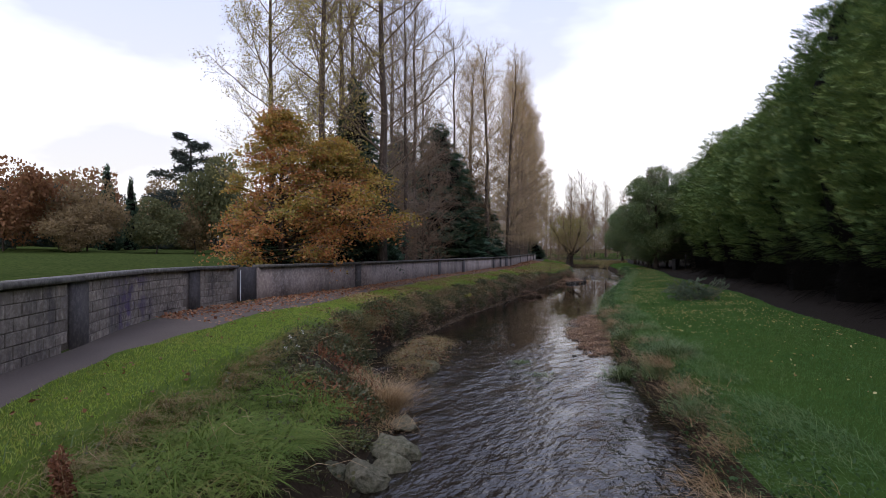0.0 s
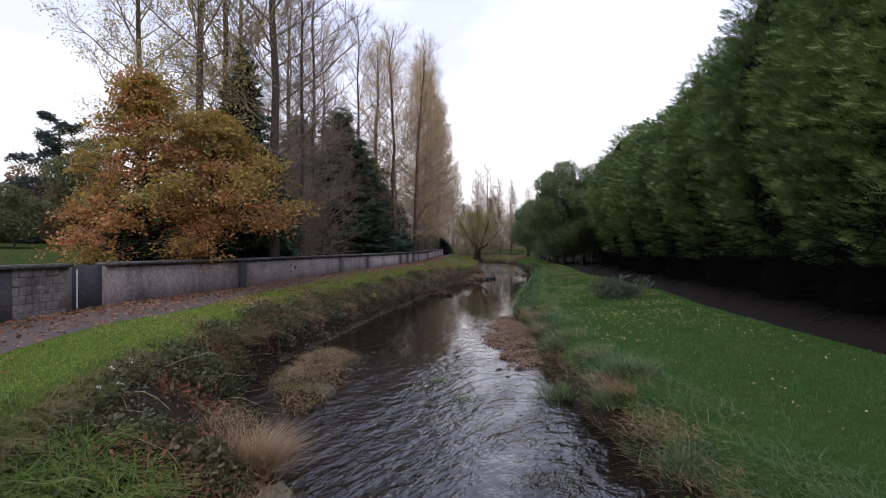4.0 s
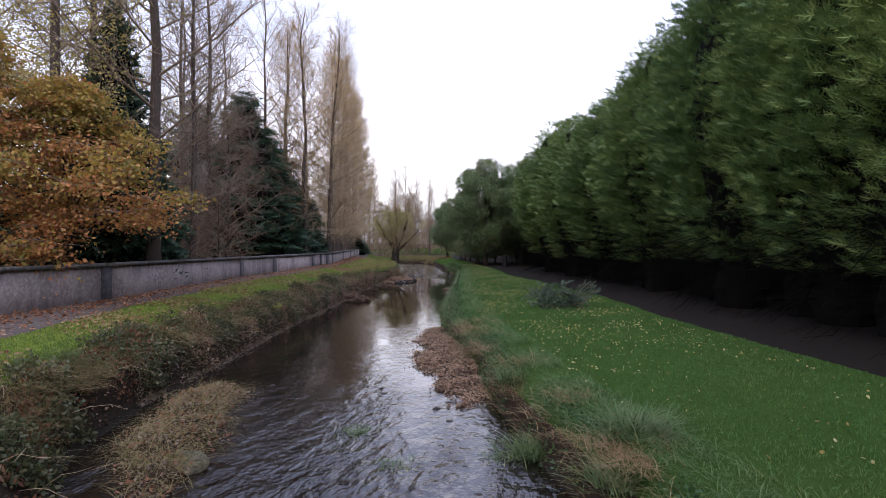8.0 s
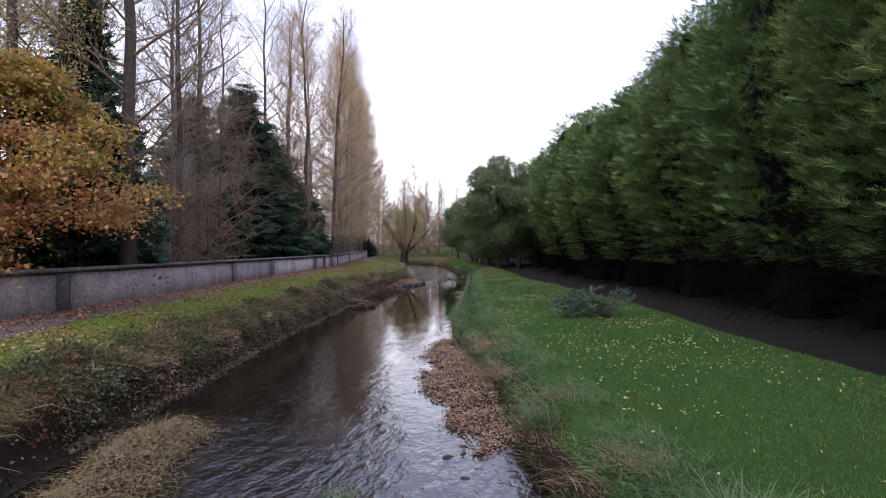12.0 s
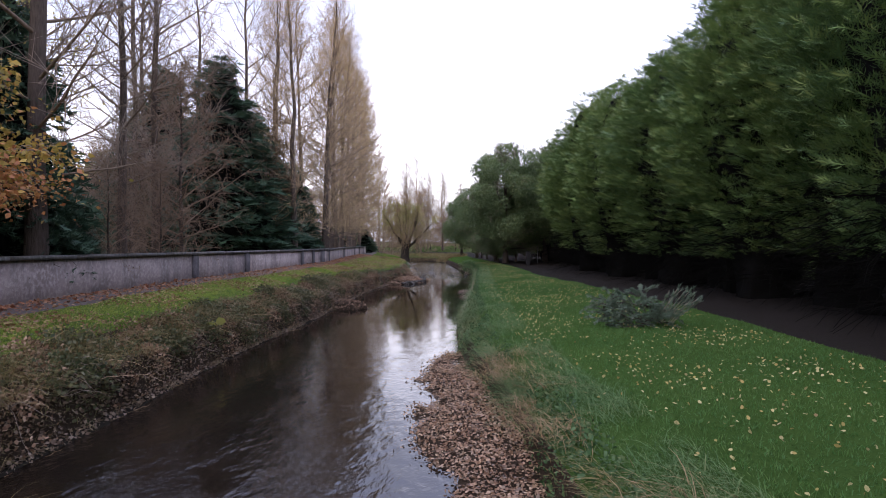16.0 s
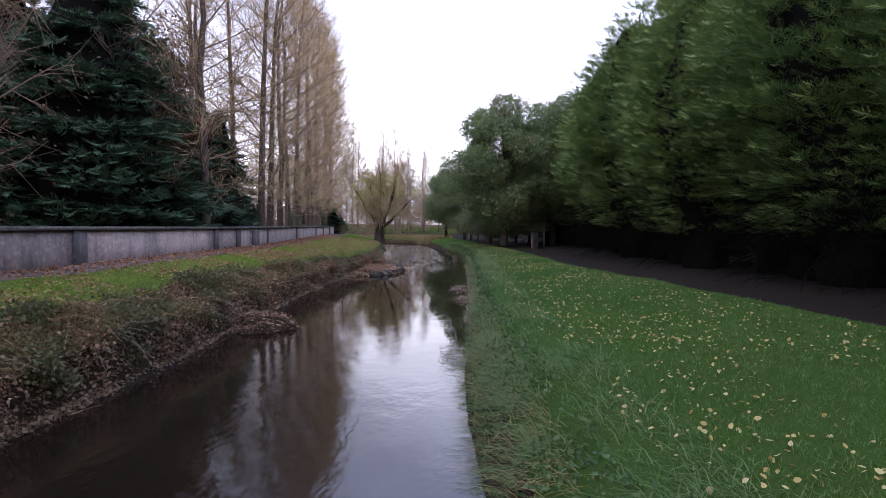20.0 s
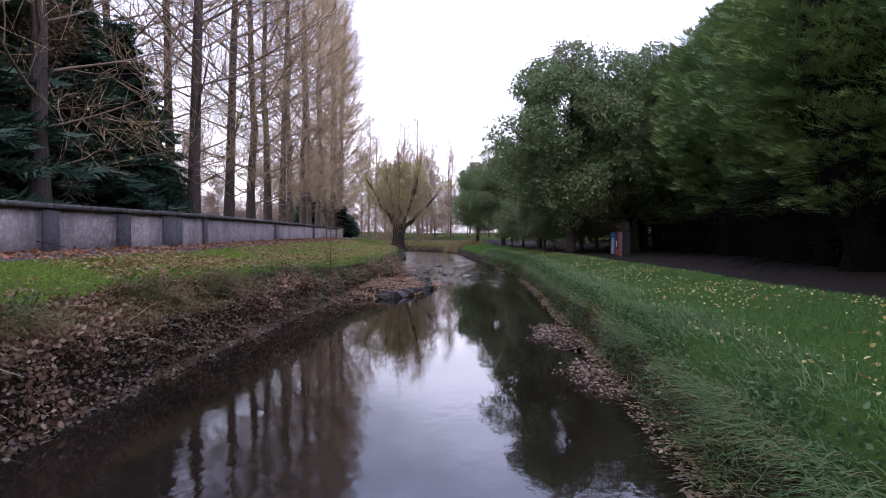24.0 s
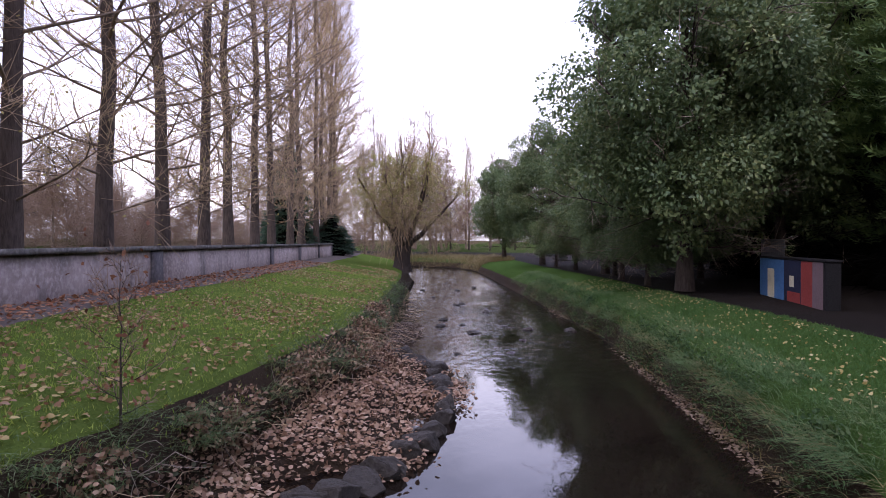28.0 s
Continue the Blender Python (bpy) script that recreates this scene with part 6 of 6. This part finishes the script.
def branch_pile(rng, x, yy):
    z = float(ground_z(x, yy)[0])
    ob = thing("branch_pile", "heap of cut evergreen branches lying on the grass", "branches", pose(x, yy, z, 0, 0, -10))
    for k in range(104):
        a = rng.uniform(0, 6.28)
        cx, cy = rng.uniform(-0.85, 0.70), rng.uniform(-0.45, 0.45)
        c = np.array([cx, cy, rng.uniform(0.02, 0.98) * max(0.1, (1 - ((cx + 0.15) / 1.0) ** 2) * (1 - 0.9 * cy**2 / 0.25))])
        w = np.array([0.8 * np.cos(a) + cx * 0.7, 0.5 * np.sin(a) + cy, rng.uniform(-0.1, 0.9)])
        line = curve_pts(c[None], w[None], np.array([rng.uniform(0.35, 0.6)]), 5, np.array([[0, 0, -0.55]]), rng, 0.03)
        line[..., 2] = np.maximum(line[..., 2], 0.02)
        b = part("branch", mesh_np("branch", *tubes(line, np.linspace(0.014, 0.004, 5)[None], 5), [M_BARK]), ob)
        q, d = on_line(np.repeat(line, 64, 0), rng.uniform(0.1, 1, 64))
        part("spray", mesh_np("spray", *sprays(rng, q, d + rng.normal(size=d.shape) * 0.5, 0.105, 0.14), [M_CUT]), b)
    for k in range(9):
        line = curve_pts(np.array([[0.45 + 0.05 * k, rng.normal() * 0.1, 0.12]]), np.array([[0.30 + 0.07 * k, rng.normal() * 0.15, 1.0]]), np.array([rng.uniform(0.75, 1.15)]), 4, np.array([[0.25, 0, -0.1]]), rng, 0.02)
        b = part("shoot", mesh_np("shoot", *tubes(line, np.linspace(0.014, 0.005, 4)[None], 5), [M_TWIG_GREY]), ob)
        q, d = on_line(np.repeat(line, 34, 0), rng.uniform(0.2, 1, 34))
        part("spray", mesh_np("spray", *sprays(rng, q, d + rng.normal(size=d.shape) * 0.25, 0.13, 0.18), [M_CUT]), b)


branch_pile(G, 1.95, 24.6)

# wooden stake on the west lawn
stake = thing("stake", "short weathered wooden stake in the grass", "stake", pose(-12.85, 43.9, float(ground_z(-12.85, 43.9)[0]), 4, -6, 20))
part("post", box_data("post", (0.07, 0.06, 0.55), M_BARK, 0.008, (0, 0, 0.15)), stake)

# painted low wall under the trees
def paint(name, color, rough=0.6):
    return surface(name, color, tuple(c * 0.7 for c in color), tuple(min(1, c * 1.3 + 0.02) for c in color), 3.0, 30, rough, 0.15, 0.003, world_space=False)


M_BLUE, M_RED, M_NAVY = paint("blue_paint", (0.055, 0.15, 0.30)), paint("red_paint", (0.26, 0.045, 0.036)), paint("dark_paint", (0.02, 0.025, 0.05))
# the grey is near-black, with the shade of the trees put into it
M_CREAM, M_GREY_SHADED = paint("cream_paint", (0.55, 0.50, 0.34)), paint("shaded_grey_paint", (0.009, 0.0085, 0.0085))
M_BLUSH = paint("blush_paint", (0.16, 0.11, 0.11))
M_PALE = paint("pale_boards", (0.14, 0.14, 0.145))
mural = thing("mural_wall", "low concrete wall painted with blue and red shapes", "wall", pose(-4.05, 65.4, 1.12, 0, 0, 4))
part("body", box_data("body", (0.34, 4.7, 1.3), M_GREY_SHADED, 0.02, (0, 0.95, 0.55)), mural)
part("coping", box_data("coping", (0.40, 4.76, 0.06), M_GREY_SHADED, 0.012, (0, 0.95, 1.232)), mural)
for name, y0, y1, z0, z1, mat, lab in (("mural_panel", 1.3, 3.28, 0.0, 1.19, M_BLUE, "blue painted panel"), ("mural_panel", 0.1, 1.28, 0.0, 1.19, M_NAVY, "dark painted panel"), ("mural_panel", -0.62, 0.08, 0.0, 1.19, M_RED, "red painted panel"), ("mural_panel", -1.25, -0.64, 0.0, 1.19, M_BLUSH, "faded grey-pink painted panel")):
    part(name, box_data(name, (0.012, y1 - y0, z1 - z0), mat, 0.003, (-0.177, (y0 + y1) / 2, (z0 + z1) / 2)), mural, lab)
part("mural_shape", box_data("mural_shape", (0.008, 0.55, 0.85), M_CREAM, 0.003, (-0.188, 2.3, 0.48)), mural, "cream painted figure")
part("mural_shape", box_data("mural_shape", (0.008, 0.9, 0.28), M_RED, 0.003, (-0.188, 0.55, 0.20)), mural, "red painted foot")
part("mural_shape", box_data("mural_shape", (0.008, 0.3, 0.3), M_CREAM, 0.003, (-0.188, 0.7, 0.62)), mural, "small pale painted patch")
# boards added in place of pale background glimpsed between the trees
fence = thing("board_fence", "pale boards in place of the bright background beyond the trees", "fence", pose(-3.5, 70.0, 1.15, 0, 0, 94))
for k in range(10, 22):
    part("board", box_data("board", (0.17, 0.025, 1.8), M_PALE, 0.004, (-2.0 + 0.185 * k, 0, 0.85)), fence)
for zz in (0.4, 1.5):
    part("rail", box_data("rail", (2.25, 0.04, 0.09), M_PALE, 0.004, (0.87, -0.034, zz)), fence)

# white pipe stub on the block wall
m = wall_frame(9.55)
pipe = thing("pipe", "thin white plastic pipe fixed to the wall", "pipe", m)
part("tube", mesh_np("tube", *tubes(np.array([[[0, -0.03, 1.62], [0, -0.03, 2.1], [0, -0.03, 2.66]]]), np.full((1, 3), 0.018), 8), [paint("white_plastic", (0.7, 0.7, 0.68))], None, True), pipe)

# ---- blocks of the old wall ----
block_mesh = [box_data("block", (0.435, 0.10, 0.205), M_BLOCK, 0.010, (0, 0.05, 0)), box_data("half_block", (0.21, 0.10, 0.205), M_BLOCK, 0.010, (0, 0.05, 0))]
for (y0, w0, blocks), (y1, w1, _) in zip(PIERS, PIERS[1:]):
    if not (blocks and y0 > -8):
        continue
    for course in range(6):
        z = 1.46 + 0.215 * course + 0.105
        yy = y0 + w0 * 0.5 + 0.02
        first = course % 2
        while True:
            step = math.cos(math.atan(float(x_wall(yy + 0.2) - x_wall(yy)) / 0.2))
            w = 0.22 if first else 0.445
            if yy + w * step > y1 - w1 * 0.5:
                break
            part("block", block_mesh[1 if first else 0], wall, "", wall_frame(yy + w * step / 2) @ pose(0, G.uniform(-0.006, 0.006), z, 0, 0, G.uniform(-0.4, 0.4)))
            yy += w * step
            first = 0

# dry reeds on the far bank at the bend
p = scatter(G, 9000, 104, 124, x_right, x_track, 0.0, 1.0)
stuff("far_reeds", "tawny dry grass on the bank at the bend", "grass", blades(G, p, 0.6, 0.4, 0.5, 0.03, 3), M_DRYGRASS)
p = scatter(G, 5000, 100, 124, x_crest, x_left, 0.0, 1.0)
stuff("bend_reeds", "tawny dry grass below the wall at the bend", "grass", blades(G, p, 0.5, 0.4, 0.5, 0.03, 3), M_DRYGRASS)

# stones that break the surface in the two riffles
for k in range(46):
    yy = G.uniform(7.5, 15.5) if k < 26 else G.uniform(62.5, 92)
    u = G.uniform(0.12, 0.92)
    x = float(x_left(yy) + (x_right(yy) - x_left(yy)) * u)
    a = G.uniform(0.05, 0.13) if k < 26 else G.uniform(0.10, 0.30)
    rock(G, x, yy, -0.02, (a, a * G.uniform(0.6, 1.0), a * G.uniform(0.35, 0.55)), "wet dark stone breaking the surface of a riffle", "riffle stones", M_WETROCK)
for x, yy, n in ((-1.52, 11.42, 260), (-0.4, 9.9, 160), (1.2, 10.6, 140)):
    clump(G, x, yy, n, 0.16, 0.16, M_RANK, "water_weed", "patch of green water weed in the riffle", -0.02, 0.9, 0.9, 0.014, "water weed")

# white blossoms at the edge of the lawn
M_PETAL = leafage("white_petals", [(0.62, 0.62, 0.58), (0.80, 0.80, 0.76)], 0.5, 0.3)
for x, yy in ((-4.3, 4.35), (-3.85, 3.7)):
    z = float(ground_z(x + 0.3, yy)[0])
    plant = thing("flowering_weed", "weed with a few white blossoms at the lawn's edge", "plant", pose(x + 0.3, yy, z), group="flowering weeds")
    for k in range(2):
        top = np.array([G.normal() * 0.12, G.normal() * 0.12, G.uniform(0.28, 0.45)])
        part("stalk", mesh_np("stalk", *tubes(np.array([[[0, 0, -0.02], top * 0.5, top]]), np.array([[0.005, 0.004, 0.003]]), 4), [M_RANK]), plant)
        part("blossom", mesh_np("blossom", *leaves(G, top + G.normal(size=(9, 3)) * 0.018, 0.034, 0.9, None, 0.8, 0.4), [M_PETAL]), plant, "white blossom")

# pale twigs and scum caught along the western waterline
yy = G.uniform(14, 52, 70)
c = np.stack([x_left(yy) + G.uniform(-0.02, 0.14, 70), yy, np.full(70, 0.012)], -1)
d = np.stack([G.normal(size=70) * 0.25 - 0.17, np.ones(70), G.normal(size=70) * 0.05], -1)
stuff("waterline_twigs", "pale twigs and stems caught along the waterline", "stems", tubes(curve_pts(c, d, G.uniform(0.15, 0.6, 70), 5, np.tile([0.1, 0, 0.05], (70, 1)), G, 0.03), np.tile(np.linspace(0.006, 0.002, 5), (70, 1)), 3), M_STRAW)
